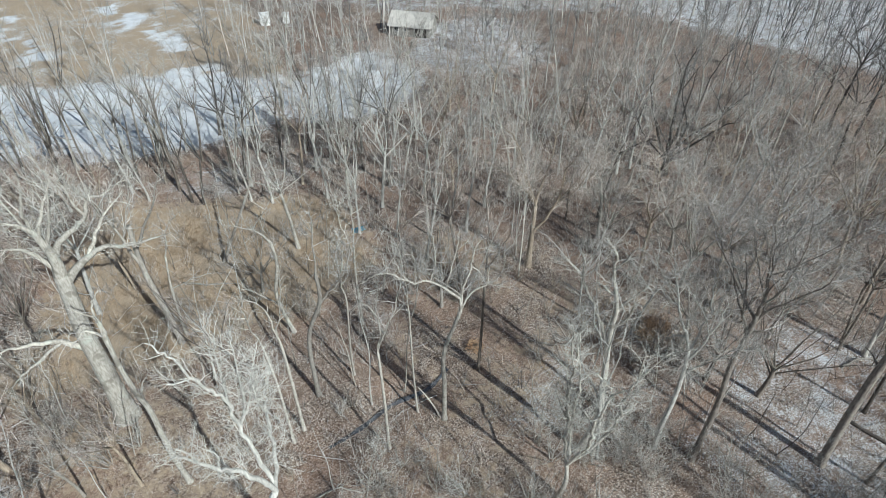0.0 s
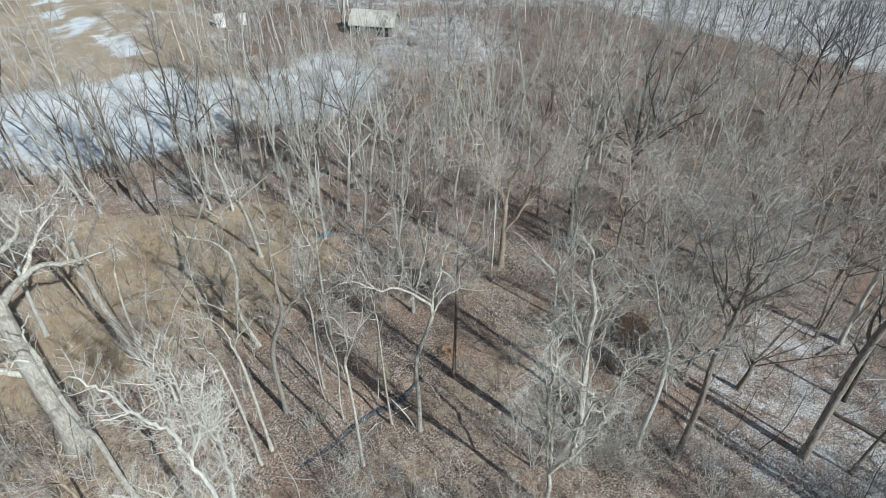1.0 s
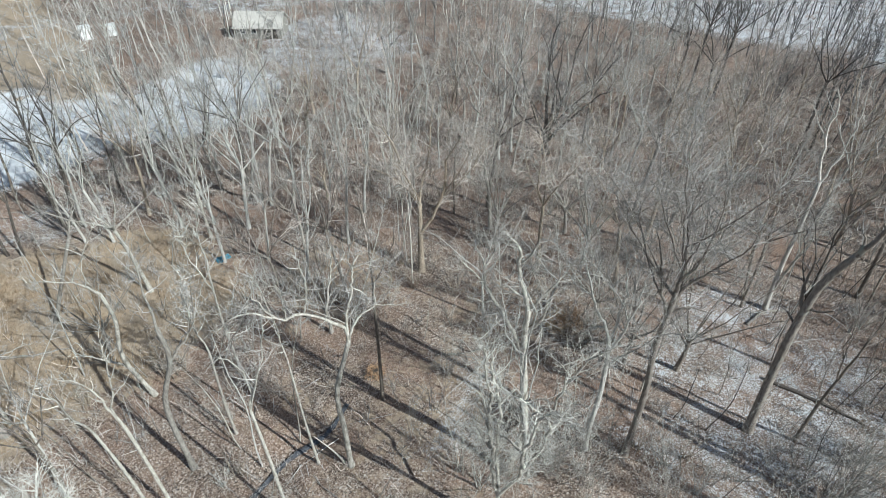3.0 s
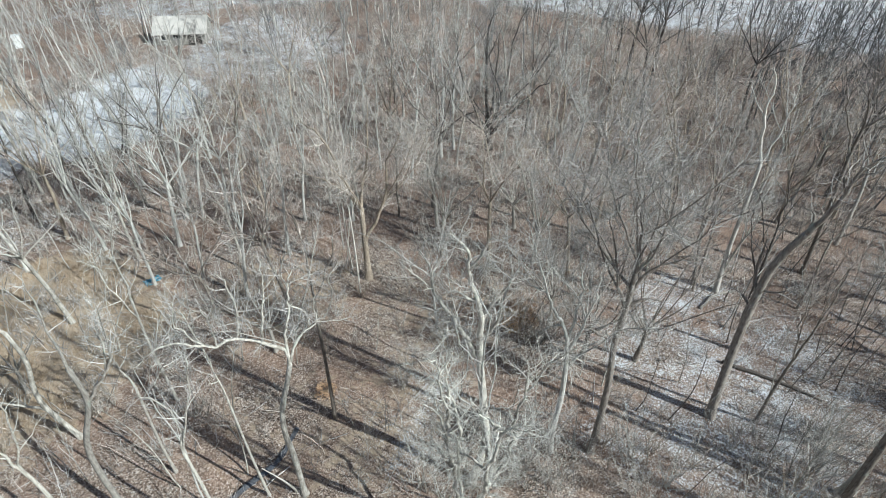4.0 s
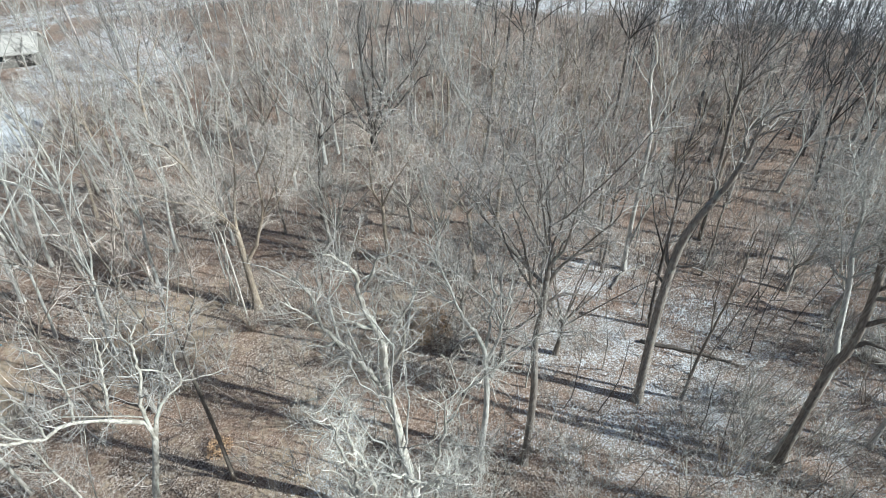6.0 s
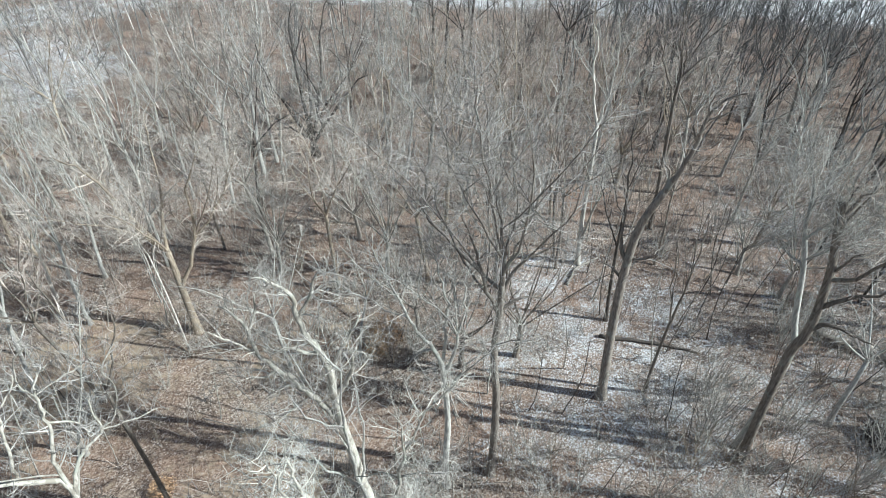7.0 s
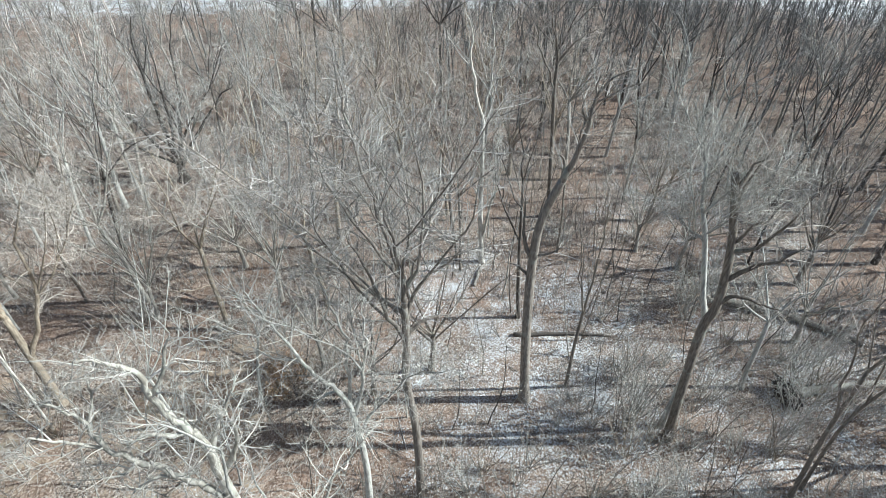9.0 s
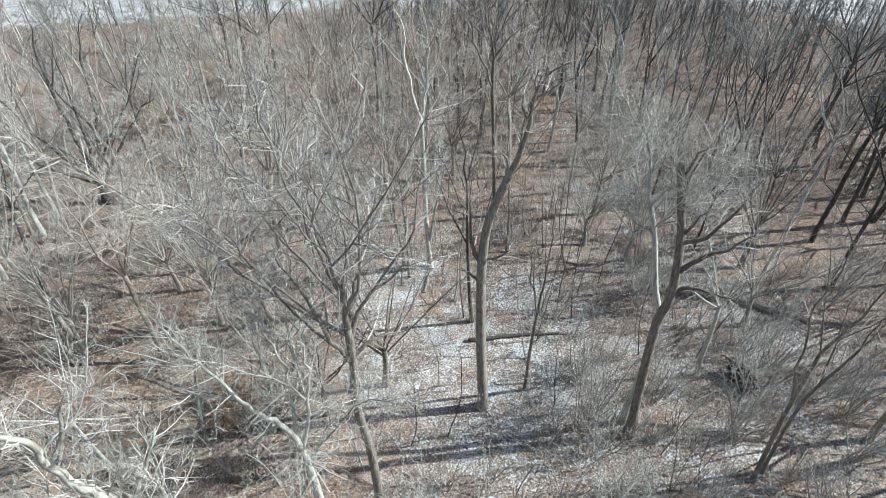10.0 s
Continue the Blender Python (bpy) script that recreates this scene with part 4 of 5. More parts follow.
SHRUBS = [(b, grow_shrub(grown, h, n)) for b, h, n in (("grey", 4.5, 8), ("brown", 5.5, 7), ("silver", 4.0, 9), ("tan", 3.5, 9), ("grey", 7.0, 9), ("silver", 6.0, 10), ("dark", 3.2, 16))]
bushes = random.Random(23)
for cx, cy, rx, ry, count in ((29.6, 12.9, 6, 5, 9), (-2.0, 20.8, 9, 3.5, 14), (-26.9, 25.2, 7, 5, 9), (14.2, 23.4, 4, 3, 9), (8.2, 20.1, 4, 2.5, 12), (44.7, 6.9, 9, 6, 9), (37.0, 5.7, 7, 5, 12), (31.9, 16.3, 5, 4, 8), (19.9, 34.5, 4, 3, 8), (35.7, 18.4, 6, 5, 8),
                             (33.0, 10.5, 7, 5, 6), (22.1, 20.0, 6, 4, 12), (45.5, 13.8, 8, 8, 10), (12.2, 26.6, 6, 5, 10), (-6.0, 34.0, 6, 4, 6), (2.9, 42.8, 12, 5, 14), (-11.9, 37.0, 7, 6, 10), (25.4, 48.9, 10, 6, 14), (49.1, 20.6, 9, 10, 14)):
    for _ in range(count):
        x, y = cx + bushes.gauss(0, 0.55) * rx, cy + bushes.gauss(0, 0.55) * ry
        k = bushes.randrange(6) if cy < 30 else bushes.randrange(4)
        b, w = SHRUBS[k]
        plant(("shrub", k), "shrub", "leafless many-stemmed %s shrub on the wood floor" % b, "shrubs", b, w, x, y, bushes.uniform(0, 360), bushes.uniform(0.7, 1.25))

for x, y, size in ((12.3, 28.2, 1.1), (11.5, 27.6, 0.9), (13.0, 28.8, 0.9), (12.2, 29.4, 0.8), (20.2, 34.0, 0.8), (21.2, 34.4, 0.7), (17.4, 32.0, 0.7)):
    plant(("shrub", 6), "shrub", "low dense dark-stemmed shrub under pale trees", "shrubs", "dark", SHRUBS[6][1], x, y, bushes.uniform(0, 360), size)

# ---- the rest of the wood, scattered with room for each ----
scatter = random.Random(7)


GLADES = ((-9.5, 50.5), (-8.0, 46.0), (24.2, 55.5), (20.6, 46.9), (7.2, 39.9), (33.4, 30.9), (42.1, 30.1), (25.0, 21.5))   # open floor in front of the trees that stand out


def roomy(x, y):
    if any((x - a) ** 2 + (y - b) ** 2 < 4.5 ** 2 for a, b in GLADES):
        return False
    return all((x - a) ** 2 + (y - b) ** 2 > 5.5 ** 2 for a, b in WIDE)


def free(x, y, gap):
    return all((x - a) ** 2 + (y - b) ** 2 > gap * gap for a, b in TAKEN)


def open_land(x, y):
    return (snow_cover(x, y) > 0.62 and wob(x, y, 7, 5.7) < 0.3) or (grass_cover(x, y) > 0.85 and y > 78 and x < -40 - 0.15 * (y - 80) and wob(x, y, 11, 8.3) < 0.22) or math.hypot(x + 5.8, y - 116.5) < 6.5 or math.hypot(x + 35, y - 119) < 7


def in_view(x, y):
    """The part of the wood that the flight looks over."""
    a = math.degrees(math.atan2(x, y + 14))
    return -52 < a < 108 and math.hypot(x, y) < 190


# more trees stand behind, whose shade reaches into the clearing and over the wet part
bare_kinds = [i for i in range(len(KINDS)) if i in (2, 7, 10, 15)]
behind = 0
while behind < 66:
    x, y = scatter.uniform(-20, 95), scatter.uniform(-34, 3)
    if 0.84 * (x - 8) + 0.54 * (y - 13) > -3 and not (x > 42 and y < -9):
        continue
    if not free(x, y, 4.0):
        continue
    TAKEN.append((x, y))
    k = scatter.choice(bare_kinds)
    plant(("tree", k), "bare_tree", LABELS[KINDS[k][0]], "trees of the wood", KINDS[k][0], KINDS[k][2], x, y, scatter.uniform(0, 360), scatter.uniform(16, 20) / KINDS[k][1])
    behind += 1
near = 0
for _ in range(9000):
    if near >= 195:
        break
    x, y = scatter.uniform(-60, 80), scatter.uniform(-12, 84)
    d = math.hypot(x - 6, y - 10)
    if d < 27 or d > 78 or not in_view(x, y) or not free(x, y, 3.6) or not roomy(x, y) or open_land(x, y) or (grass_cover(x, y) > 0.6 and scatter.random() < 0.85):
        continue
    if snow_cover(x, y) > 0.3 and scatter.random() < 0.75:
        continue
    # dark bark takes over towards +x, putting that side's shade into the colour
    shade_side = smooth(35, 75, x)
    b = scatter.choices(("grey", "brown", "silver", "tan", "dark", "pale"), (3, 1.4, 4 * (1 - shade_side) + 0.5, 2.4 * (1 - shade_side), 0.3 + 4 * shade_side, 0.12))[0]
    if near % 5 in (0, 2) and x < 62:
        dome(x, y, scatter.randrange(4), scatter.uniform(0.85, 1.2))
    else:
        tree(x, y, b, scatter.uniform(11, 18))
    near += 1
for _ in range(46):   # thin saplings over the snow-flecked floor
    x, y = scatter.uniform(22, 50), scatter.uniform(8, 40)
    if free(x, y, 1.2):
        pole(x, y, scatter.choice((2, 4, 4, 0, 5)), scatter.uniform(0.5, 1.0))
small = 0
for _ in range(9000):
    if small >= 330:
        break
    x, y = scatter.uniform(-55, 78), scatter.uniform(-10, 80)
    d = math.hypot(x - 6, y - 8)
    if d < 14 or not in_view(x, y) or not free(x, y, 1.5) or open_land(x, y) or (grass_cover(x, y) > 0.7 and scatter.random() < 0.15):
        continue
    pole(x, y, scatter.choices(range(6), (3, 2, 3, 1.5, 1.5, 4))[0], scatter.uniform(0.6, 1.1))
    small += 1


def far_tree(wood, rng, x, y, h, twigs):
    """A slim far tree: thin stem, upswept limbs with side branches, fine twigs on both."""
    z = height(x, y) - 0.1
    slim = rng.random() < 0.45
    fork = h * rng.uniform(0.4, 0.65)
    line = stem(rng, Vector((x, y, z)), Vector((rng.gauss(0, 0.07), rng.gauss(0, 0.07), 1)), fork, 3, 0.05, 0.05)
    wood.tube(line, taper(4, rng.uniform(0.07, 0.14), 0.06), 4)
    n = rng.randint(3, 5) if slim else rng.randint(5, 8)
    for k in range(n):
        az, o = 6.283 * (k + rng.random()) / n, rng.uniform(0.1, 0.45) if slim else rng.uniform(0.3, 1.3)
        limb = stem(rng, line[-1] if k % 3 else line[-2], Vector((math.cos(az) * o, math.sin(az) * o, 1)), (h - fork) * rng.uniform(0.7, 1.15), 3, 0.13, 0.1)
        wood.tube(limb, taper(4, 0.05, 0.012), 3)
        arms = [limb]
        for _ in range(2 if slim else 3):
            i = rng.randint(0, 2)
            a = rng.uniform(0, 6.283)
            arm = stem(rng, limb[i].lerp(limb[i + 1], rng.random()), Vector((math.cos(a), math.sin(a), rng.uniform(0.3, 1.3))), rng.uniform(1.2, 3.0), 2, 0.15, 0.1)
            wood.tube(arm, taper(3, 0.026, 0.008), 3)
            arms.append(arm)
        for _ in range(twigs):
            arm = rng.choice(arms)
            i = rng.randint(0, len(arm) - 2)
            d = Vector((rng.gauss(0, 0.7), rng.gauss(0, 0.7), rng.uniform(-0.45, 0.75))).normalized()
            wood.spike(arm[i].lerp(arm[i + 1], rng.random()), d * rng.uniform(0.6, 1.7), rng.uniform(0.013, 0.024))


FAR = {"grey": Wood(), "pink": Wood(), "dark": Wood(), "pale": Wood()}
stand, tries = 0, 0
far_rng = random.Random(19)
while stand < 1250 and tries < 40000:
    tries += 1
    x, y = far_rng.uniform(-115, 185), far_rng.uniform(-30, 178)
    d = math.hypot(x - 6, y - 10)
    if d < 70 or not in_view(x, y) or not free(x, y, 2.9) or open_land(x, y):
        continue
    TAKEN.append((x, y))
    low = -18 < x < 6 and 76 < y < 110   # young growth in front of the house
    if low and far_rng.random() < 0.3:
        continue
    # the dark share grows with x: shade towards the sun, painted as twig colour
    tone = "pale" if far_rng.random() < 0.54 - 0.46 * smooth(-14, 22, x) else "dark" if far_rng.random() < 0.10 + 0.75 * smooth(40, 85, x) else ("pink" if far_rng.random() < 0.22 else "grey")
    far_tree(FAR[tone], far_rng, x, y, far_rng.uniform(8, 13) if low else far_rng.uniform(12, 18.5), 34 if d < 100 else 20)
    stand += 1
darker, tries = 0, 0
while darker < 300 and tries < 20000:   # a darker stand on the sunward side, its shade put into the twig colour
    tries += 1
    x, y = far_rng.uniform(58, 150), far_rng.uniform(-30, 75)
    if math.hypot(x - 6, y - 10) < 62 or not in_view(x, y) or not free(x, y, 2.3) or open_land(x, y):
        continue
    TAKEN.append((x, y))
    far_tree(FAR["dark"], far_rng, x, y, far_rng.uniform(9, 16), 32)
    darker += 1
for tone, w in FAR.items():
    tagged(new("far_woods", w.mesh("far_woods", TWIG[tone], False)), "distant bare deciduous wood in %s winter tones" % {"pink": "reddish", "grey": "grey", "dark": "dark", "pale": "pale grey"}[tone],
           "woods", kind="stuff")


# ---- brush: thin stems, brambles and fallen sticks on the wood floor ----
def brush(tone, count, seed, area=(-58, 80, -12, 84)):
    rng, w, made = random.Random(seed), Wood(), 0
    while made < count:
        x, y = rng.uniform(*area[:2]), rng.uniform(*area[2:])
        patch = wob(x, y, 9, seed) + 0.5 * wob(x, y, 3, seed + 2.0)
        if not in_view(x, y) or open_land(x, y) or patch < rng.uniform(-0.3, 0.5) or (grass_cover(x, y) > 0.7 and rng.random() < 0.2):
            continue
        made += 1
        z = height(x, y) - 0.05
        tall = rng.uniform(1.2, 2.2) if rng.random() < 0.6 else rng.uniform(2.5, 4.5)
        for _ in range(rng.randint(3, 5)):
            p = Vector((x + rng.gauss(0, 0.3), y + rng.gauss(0, 0.3), z))
            line = stem(rng, p, Vector((rng.gauss(0, 0.35), rng.gauss(0, 0.35), 1)), tall * rng.uniform(0.7, 1.2), 2, 0.18, -0.04)
            w.tube(line, taper(3, rng.uniform(0.014, 0.026), 0.008), 3)
            for _ in range(5):
                i = rng.randint(0, 1)
                w.spike(line[i].lerp(line[i + 1], rng.random()), Vector((rng.gauss(0, 0.5), rng.gauss(0, 0.5), rng.uniform(0, 0.9))) * rng.uniform(0.6, 1.3), rng.uniform(0.009, 0.015))
    return tagged(new("brush", w.mesh("brush", TWIG[tone], False)), "tangled leafless brush and brambles on the wood floor", "brush", kind="stuff")


brush("grey", 1400, 3)
brush("pink", 1300, 5)
brush("dark", 350, 9)
brush("grey", 700, 13, (-30, 60, 62, 118))
# dark-coloured brush that carries painted shade below the sunward stand
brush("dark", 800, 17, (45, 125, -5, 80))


def sticks(count, seed):
    rng, w = random.Random(seed), Wood()
    for _ in range(count):
        x, y = rng.uniform(-50, 75), rng.uniform(-8, 75)
        if not in_view(x, y) or open_land(x, y):
            continue
        az = rng.uniform(0, 6.283)
        line = stem(rng, Vector((x, y, height(x, y) + 0.05)), Vector((math.cos(az), math.sin(az), rng.uniform(-0.02, 0.06))), rng.uniform(1, 5), 3, 0.06, 0)
        w.tube(line, taper(4, rng.uniform(0.015, 0.045), 0.01), 4)
    return tagged(new("fallen_sticks", w.mesh("fallen_sticks", TWIG["grey"], False)), "grey fallen sticks scattered over the leaves", "sticks", kind="stuff")


sticks(900, 4)


def dry_grass(count, seed):
    rng, w, made = random.Random(seed), Wood(), 0
    while made < count:
        x, y = rng.uniform(-52, 14), rng.uniform(18, 76)
        if grass_cover(x, y) < rng.uniform(0.35, 0.9) or not in_view(x, y) or wob(x, y, 2.5, 6.6) < rng.uniform(-0.5, 0.3):
            continue
        made += 1
        z = height(x, y) - 0.03
        for _ in range(4):
            w.spike(Vector((x + rng.gauss(0, 0.12), y + rng.gauss(0, 0.12), z)), Vector((rng.gauss(0, 0.3), rng.gauss(0, 0.3), rng.uniform(0.25, 0.65))), rng.uniform(0.012, 0.022))
    return tagged(new("dry_grass", w.mesh("dry_grass", TWIG["straw"], False)), "tufts of dry tan grass in the clearing", "grass", kind="stuff")


dry_grass(5000, 8)
for keep in first.values():   # the patterns themselves stand aside
    for o in (*keep.children_recursive, keep):
        bpy.data.objects.remove(o)


# ---- built things and what lies about ----
def plain(name, a, b_, scale=4.0, rough=0.8, relief=0.3):
    m, nt, b = mat(name, rough)
    n = noise_of(nt, scale, 5.0, 0.65)
    nt.links.new(ramp(nt, n, ((0.3, a), (0.7, b_))), b.inputs["Base Color"])
    bump(nt, b, n, relief, 0.03)
    return m


def part(name, bm, material, parent, label=""):
    me = bpy.data.meshes.new(name)
    bm.to_mesh(me)
    bm.free()
    me.materials.append(material)
    ob = new(name, me)
    ob.parent = parent
    return tagged(ob, label)


def slab(bm, lo, hi, bevel=0.0):
    m = Matrix.Translation((Vector(lo) + Vector(hi)) / 2) @ Matrix.Diagonal((hi[0] - lo[0], hi[1] - lo[1], hi[2] - lo[2], 1))
    made = bmesh.ops.create_cube(bm, size=1, matrix=m)["verts"]
    if bevel:
        bmesh.ops.bevel(bm, geom=list({e for v in made for e in v.link_edges}), offset=bevel, segments=1, affect="EDGES")


ROOFING = plain("tan_roofing", (0.46, 0.43, 0.385), (0.62, 0.585, 0.53), 1.2)
SIDING = plain("grey_siding", (0.20, 0.19, 0.17), (0.30, 0.28, 0.25), 2.5)
DARK_WOOD = plain("dark_boards", (0.03, 0.028, 0.026), (0.07, 0.062, 0.055), 3.0)
WHITE_PAINT = plain("white_paint", (0.70, 0.70, 0.68), (0.82, 0.82, 0.80), 2.0)
PANE = plain("dark_pane", (0.02, 0.025, 0.03), (0.05, 0.055, 0.06), 2.0, 0.15, 0.0)


def house(x, y, heading, length, width, eave, ridge):
    root = tagged(new("house"), "low house with pale tan gable roof behind bare trees", "house")
    root.matrix_basis = pose(x, y, height(x, y), 0, 0, heading)
    hl, hw, t = length / 2, width / 2, 0.2
    for lo, hi in (((-hl, -hw, -0.3), (hl, -hw + t, eave)), ((-hl, hw - t, -0.3), (hl, hw, eave)),
                   ((-hl, -hw + t, -0.3), (-hl + t, hw - t, eave)), ((hl - t, -hw + t, -0.3), (hl, hw - t, eave))):
        bm = bmesh.new()
        slab(bm, lo, hi)
        part("wall", bm, SIDING, root)
    for end in (-hl, hl - t):
        bm = bmesh.new()
        low = [bm.verts.new(p) for p in ((end, -hw, eave), (end, hw, eave), (end, 0, ridge - 0.1))]
        high = [bm.verts.new((v.co.x + t, v.co.y, v.co.z)) for v in low]
        bm.faces.new(low)
        bm.faces.new(high[::-1])
        for i in range(3):
            bm.faces.new((low[i], high[i], high[(i + 1) % 3], low[(i + 1) % 3]))
        part("gable", bm, SIDING, root)
    rise = (ridge - eave) / hw
    for sgn in (-1, 1):
        bm = bmesh.new()
        o, th = 0.45, 0.14
        pts = [(-hl - o, 0, ridge), (hl + o, 0, ridge), (hl + o, sgn * (hw + o), ridge - rise * (hw + o)), (-hl - o, sgn * (hw + o), ridge - rise * (hw + o))]
        lo = [bm.verts.new(p) for p in pts]
        hi = [bm.verts.new((a, b, c + th)) for a, b, c in pts]
        bm.faces.new(lo)
        bm.faces.new(hi)
        for i in range(4):
            bm.faces.new((lo[i], lo[(i + 1) % 4], hi[(i + 1) % 4], hi[i]))
        bmesh.ops.recalc_face_normals(bm, faces=bm.faces)
        part("roof", bm, ROOFING, root, "pale tan roof slope")
    bm = bmesh.new()
    slab(bm, (hl - 3.0, -hw - 0.06, 0), (hl - 0.7, -hw - 0.004, 2.05), 0.02)
    part("door", bm, DARK_WOOD, root, "wide dark doorway")
    for a in (-3.3, -1.3):
        bm = bmesh.new()
        slab(bm, (a, -hw - 0.05, 1.0), (a + 1.0, -hw - 0.004, 2.0), 0.02)
        w = part("window", bm, WHITE_PAINT, root)
        bm = bmesh.new()
        slab(bm, (a + 0.1, -hw - 0.065, 1.1), (a + 0.9, -hw - 0.052, 1.9))
        pane = part("pane", bm, PANE, root)
        pane.parent = w
    return root


house(-6.0, 119.0, -14, 8.2, 5.6, 2.3, 4.1)


def shed(x, y, heading, size, tall):
    root = tagged(new("shed"), "small white shed at the far field edge", "shed", "white sheds")
    root.matrix_basis = pose(x, y, height(x, y), 0, 0, heading)
    bm = bmesh.new()
    slab(bm, (-size / 2, -size / 2, -0.2), (size / 2, size / 2, tall), 0.03)
    part("body", bm, WHITE_PAINT, root)
    bm = bmesh.new()
    slab(bm, (-size / 2 - 0.15, -size / 2 - 0.15, tall + 0.004), (size / 2 + 0.15, size / 2 + 0.15, tall + 0.14), 0.02)
    part("roof", bm, WHITE_PAINT, root)
    bm = bmesh.new()
    slab(bm, (-0.4, -size / 2 - 0.05, 0), (0.4, -size / 2 - 0.004, min(1.9, tall - 0.2)), 0.01)
    part("door", bm, WHITE_PAINT, root)
    return root


shed(-37.5, 124.1, 20, 1.9, 2.1)
shed(-33.2, 125.1, 5, 1.2, 1.9)


# ---- a crumpled blue tarp ----
def tarp(x, y):
    bm = bmesh.new()
    n = 14
    grid = [[bm.verts.new(((i / n - 0.5) * 1.9 + 0.1 * wob(i, j, 3, 2.2), (j / n - 0.5) * 1.3 + 0.1 * wob(i, j, 3, 6.1),
                           0.14 + 0.35 * abs(wob(i, j, 4.3, 5.5)) + 0.12 * abs(wob(i, j, 1.7, 1.5)))) for i in range(n + 1)] for j in range(n + 1)]
    for j in range(n):
        for i in range(n):
            bm.faces.new((grid[j][i], grid[j][i + 1], grid[j + 1][i + 1], grid[j + 1][i]))
    bmesh.ops.solidify(bm, geom=bm.faces[:], thickness=0.012)
    me = bpy.data.meshes.new("tarp")
    bm.to_mesh(me)
    bm.free()
    me.materials.append(plain("blue_tarp", (0.10, 0.34, 0.48), (0.20, 0.50, 0.64), 2.0, 0.45))
    ob = tagged(new("tarp", me), "small crumpled bright blue tarp on brown leaves", "tarp")
    ob.matrix_basis = pose(x, y, height(x, y) - 0.1, 0, 0, 25) @ Matrix.Scale(0.75, 4)


tarp(-9.8, 52.9)


# ---- the ditch with standing water ----
def stream():
    bm = bmesh.new()
    pts = curve_through([Vector((a, b, 0)) for a, b in STREAM], 4)
    rows = []
    for i, p in enumerate(pts):
        d = (pts[min(i + 1, len(pts) - 1)] - pts[max(i - 1, 0)]).normalized()
        side = Vector((-d.y, d.x, 0)) * max(0.04, 0.17 + 0.3 * wob(i, 0, 1.7, 3.0))
        z = -0.26
        rows.append([bm.verts.new((p.x + side.x * k, p.y + side.y * k, z)) for k in (-1, 0, 1)])
    for a, b in zip(rows, rows[1:]):
        for k in range(2):
            bm.faces.new((a[k], a[k + 1], b[k + 1], b[k]))
    me = bpy.data.meshes.new("ditch_water")
    bm.to_mesh(me)
    bm.free()
    m, nt, b = mat("ditch_water", 0.12)
    b.inputs["Specular IOR Level"].default_value = 0.5
    nt.links.new(ramp(nt, noise_of(nt, 2.2, 4.0, 0.6), ((0.35, (0.05, 0.05, 0.052)), (0.6, (0.14, 0.145, 0.16)), (0.75, (0.22, 0.2, 0.17)))), b.inputs["Base Color"])
    bump(nt, b, noise_of(nt, 7.0, 3.0), 0.25, 0.02)
    me.materials.append(m)
    tagged(new("ditch_water", me), "narrow dark water in a shallow ditch", "water", kind="structure")


stream()


# ---- fallen trunks ----
def log(name, label, pts, r0, r1, kind_bark, stubs, seed, group="fallen logs"):
    rng = random.Random(seed)
    x, y = pts[0]
    root = tagged(new(name), label, "log", group)
    root.location = (x, y, 0)
    line = curve_through([Vector((a - x, b - y, height(a, b) + r0 * 0.8)) for a, b in pts], 5)
    line = [p + Vector((rng.gauss(0, 0.05), rng.gauss(0, 0.05), rng.gauss(0, 0.03))) for p in line]
    w = Wood()
    rads = taper(len(line), r0, r1)
    w.tube(line, rads, 9)
    w.f.append(tuple(range(8, -1, -1)))
    new("trunk", w.mesh("trunk", BARK[kind_bark])).parent = root
    for _ in range(stubs):
        i = rng.randint(len(line) // 3, len(line) - 2)
        az = rng.uniform(0, 6.283)
        s = stem(rng, line[i], Vector((math.cos(az), math.sin(az), rng.uniform(0.2, 0.9))), rng.uniform(0.7, 2.4), 4, 0.15, 0.0)
        b = Wood()
        b.tube(s, taper(5, rads[i] * 0.4, 0.012), 5)
        sprout(b, rng, s, taper(5, rads[i] * 0.4, 0.012), 0.3, 0.4, 0.6, 0, 0.1, 0.015)
        new("branch", b.mesh("branch", BARK[kind_bark])).parent = root
    return root


log("fallen_log", "long thick grey fallen log among thin saplings", [(46.3, 17.7), (47.4, 14.3), (48.1, 11.9), (48.7, 7.5)], 0.34, 0.2, "greybrown", 6, 1)
log("fallen_log", "dark fallen log on snow-flecked leaves", [(33.1, 27.5), (35.5, 25.0), (37.8, 21.9)], 0.17, 0.09, "dark", 3, 2)
log("fallen_log", "slim fallen log in tan grass", [(-27.0, 43.9), (-24.4, 43.7), (-21.5, 44.0)], 0.12, 0.07, "grey", 2, 3)
log("fallen_log", "weathered fallen log in the brush", [(35.5, 32.9), (37.6, 33.8), (40.1, 33.6)], 0.13, 0.07, "grey", 3, 4)
log("fallen_log", "pale fallen limb near the ditch", [(-9.6, 20.6), (-7.9, 21.6), (-6.0, 21.3)], 0.08, 0.04, "pale", 3, 5)
log("fallen_log", "dark fallen log under bare trees", [(8.0, 36.0), (10.4, 35.5), (13.2, 35.9)], 0.11, 0.06, "brown", 3, 6)


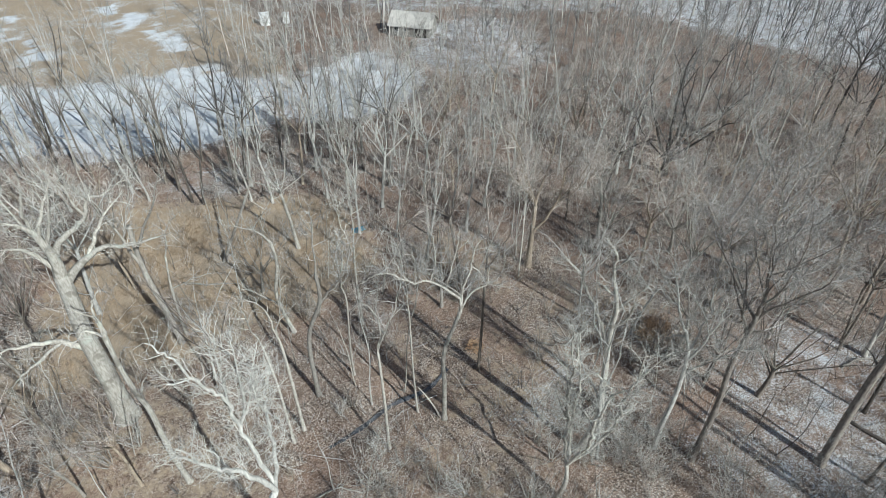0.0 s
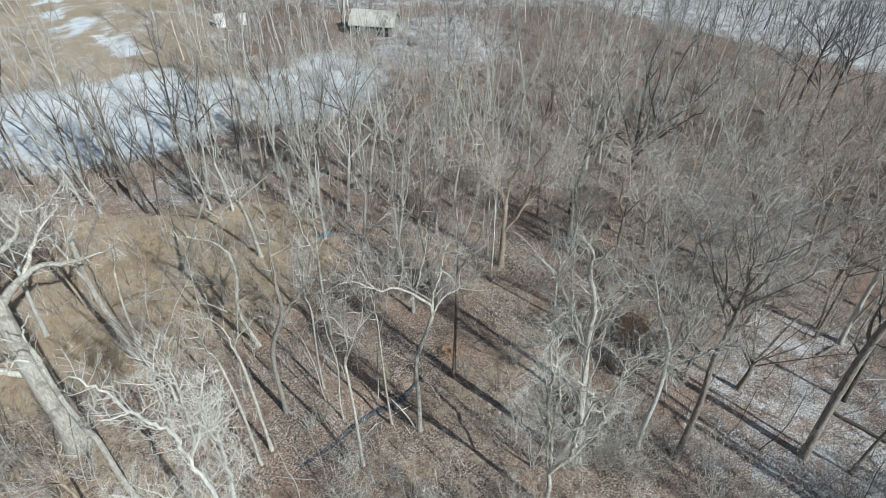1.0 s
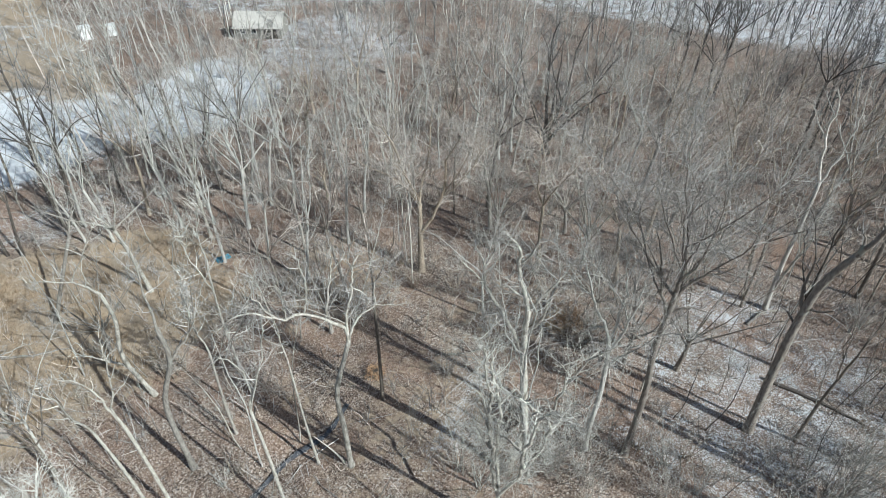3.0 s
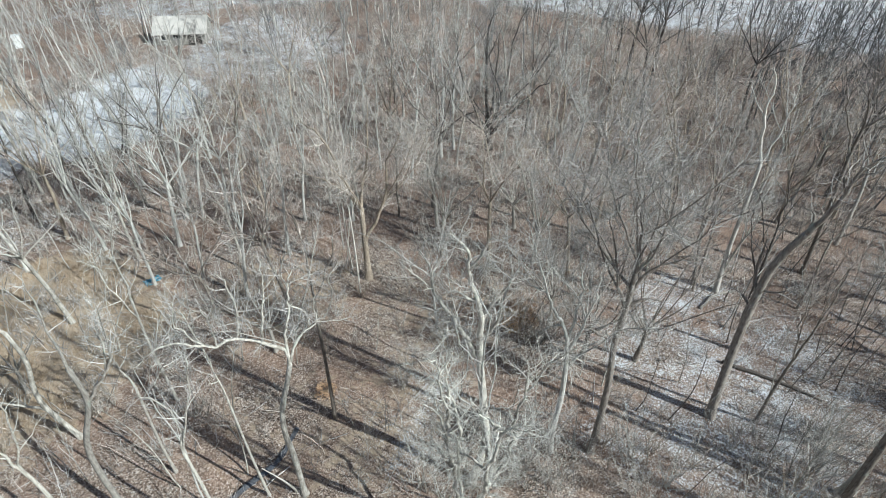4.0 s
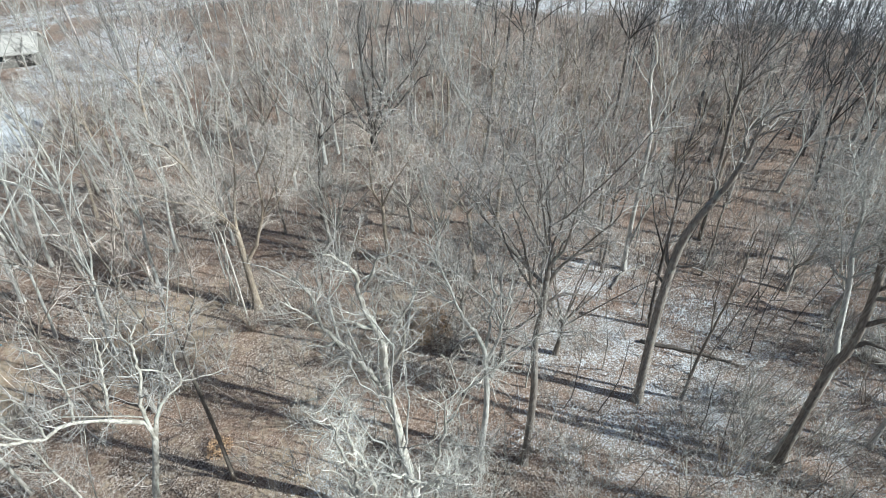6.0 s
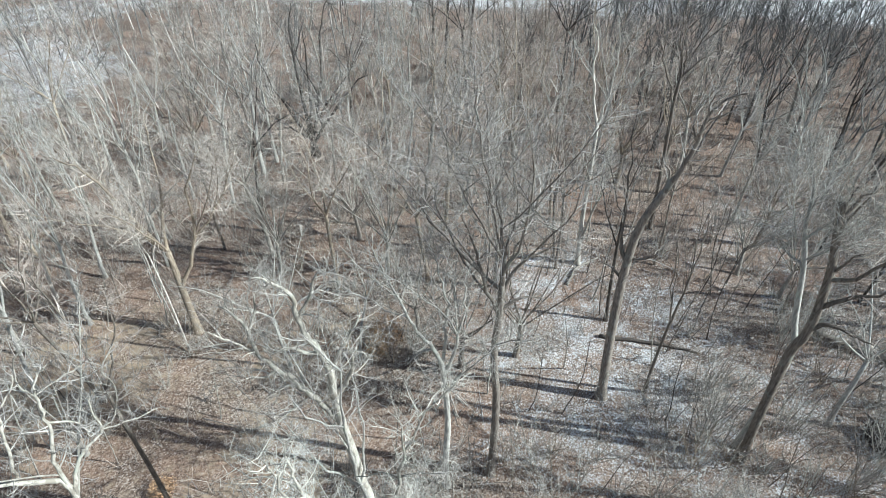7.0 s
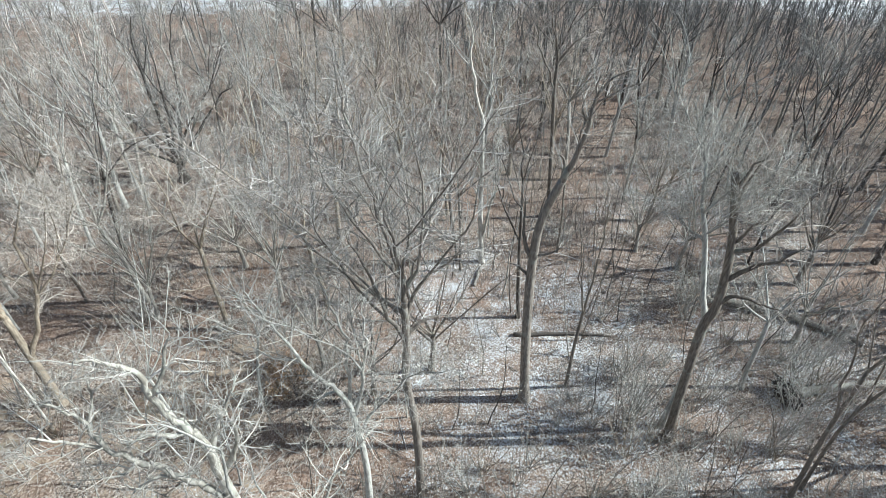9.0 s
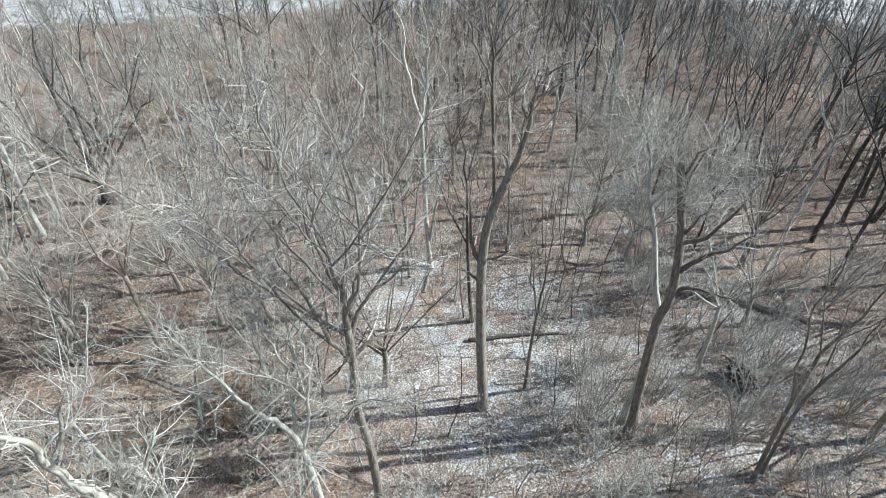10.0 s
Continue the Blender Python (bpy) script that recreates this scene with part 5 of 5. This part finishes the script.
# ---- an uprooted tree: its root plate on edge, the trunk lying behind it ----
def uprooted(x, y, heading):
    rng = random.Random(12)
    root = tagged(new("uprooted_tree"), "uprooted tree with dark root plate beside its fallen trunk", "log")
    root.matrix_basis = pose(x, y, height(x, y), 0, 0, heading)
    bm = bmesh.new()
    bmesh.ops.create_icosphere(bm, subdivisions=4, radius=1.0)
    for v in bm.verts:
        k = 1 + 0.35 * noise.noise(v.co * 1.7) + 0.18 * noise.noise(v.co * 4.5)
        v.co = Vector((v.co.x * 0.45 * k, v.co.y * 1.05 * k, 0.55 + v.co.z * 0.8 * k))
    plate = part("root_plate", bm, plain("wet_soil", (0.018, 0.015, 0.014), (0.055, 0.045, 0.040), 5.0, 0.9, 0.8), root, "dark wet soil and roots")
    for _ in range(26):
        a = rng.uniform(0, 6.283)
        d = Vector((rng.uniform(-0.9, 0.1), math.cos(a), math.sin(a) * 0.9 + 0.15))
        p = Vector((-0.1, d.y * 0.7, 0.55 + d.z * 0.5))
        line = stem(rng, p, d, rng.uniform(0.6, 1.5), 4, 0.25, 0.0)
        w = Wood()
        w.tube(line, taper(5, rng.uniform(0.04, 0.09), 0.012), 5)
        new("root", w.mesh("root", BARK["dark"])).parent = root
    line = stem(rng, Vector((0.1, 0, 0.5)), Vector((1, 0, -0.015)), 7.5, 7, 0.02, 0.0)
    w = Wood()
    w.tube(line, taper(8, 0.34, 0.2), 9)
    new("trunk", w.mesh("trunk", BARK["pale"])).parent = root


uprooted(39.8, 10.5, -38)


# ---- a young beech that keeps its brown leaves ----
def leafy_bush(x, y, rx, h, count, seed, material, label):
    rng = random.Random(seed)
    root = tagged(new("bush"), label, "bush", "leafy bushes")
    root.location = (x, y, height(x, y))
    stems, leaves = Wood(), Wood()
    for _ in range(16):
        a = rng.uniform(0, 6.283)
        line = stem(rng, Vector((rng.gauss(0, 0.3), rng.gauss(0, 0.3), -0.1)), Vector((math.cos(a) * 0.6, math.sin(a) * 0.6, 1)), h * rng.uniform(0.7, 1.1), 4, 0.15, 0.0)
        rr = taper(5, 0.03, 0.008)
        stems.tube(line, rr, 4)
        sprout(stems, rng, line, rr, 0.2, 0.2, 0.8, 0, 0.2, 0.012)
    for _ in range(count):
        u, v = rng.uniform(0, 6.283), rng.uniform(0.0, 1.0)
        r = (0.45 + 0.55 * rng.random()) * (1 + 0.3 * wob(u * 2, v * 4, 1.0, seed))
        p = Vector((math.cos(u) * rx * r * math.sqrt(1 - v * v * 0.8), math.sin(u) * rx * r * math.sqrt(1 - v * v * 0.8), 0.15 + h * v * r))
        a = Vector((rng.gauss(0, 1), rng.gauss(0, 1), rng.gauss(0, 0.5))).normalized() * rng.uniform(0.05, 0.09)
        b = a.cross(Vector((rng.gauss(0, 1), rng.gauss(0, 1), rng.gauss(0, 1)))).normalized() * rng.uniform(0.025, 0.045)
        n = len(leaves.v)
        leaves.v.extend((tuple(p - a), tuple(p + b), tuple(p + a), tuple(p - b)))
        leaves.f.append((n, n + 1, n + 2, n + 3))
    new("stems", stems.mesh("stems", BARK["brown"])).parent = root
    new("leaves", leaves.mesh("leaves", material, False)).parent = root


DRY_LEAF = twig_mat("dry_leaves", (0.31, 0.20, 0.12), (0.60, 0.42, 0.27))
leafy_bush(20.4, 37.2, 1.7, 1.6, 2600, 1, DRY_LEAF, "brown leafy beech bush beside dark brush")
leafy_bush(18.9, 36.6, 1.0, 1.0, 900, 2, DRY_LEAF, "brown leafy beech bush beside dark brush")
leafy_bush(2.9, 35.1, 0.9, 0.7, 700, 3, DRY_LEAF, "low brown leafy bush over red-brown litter")
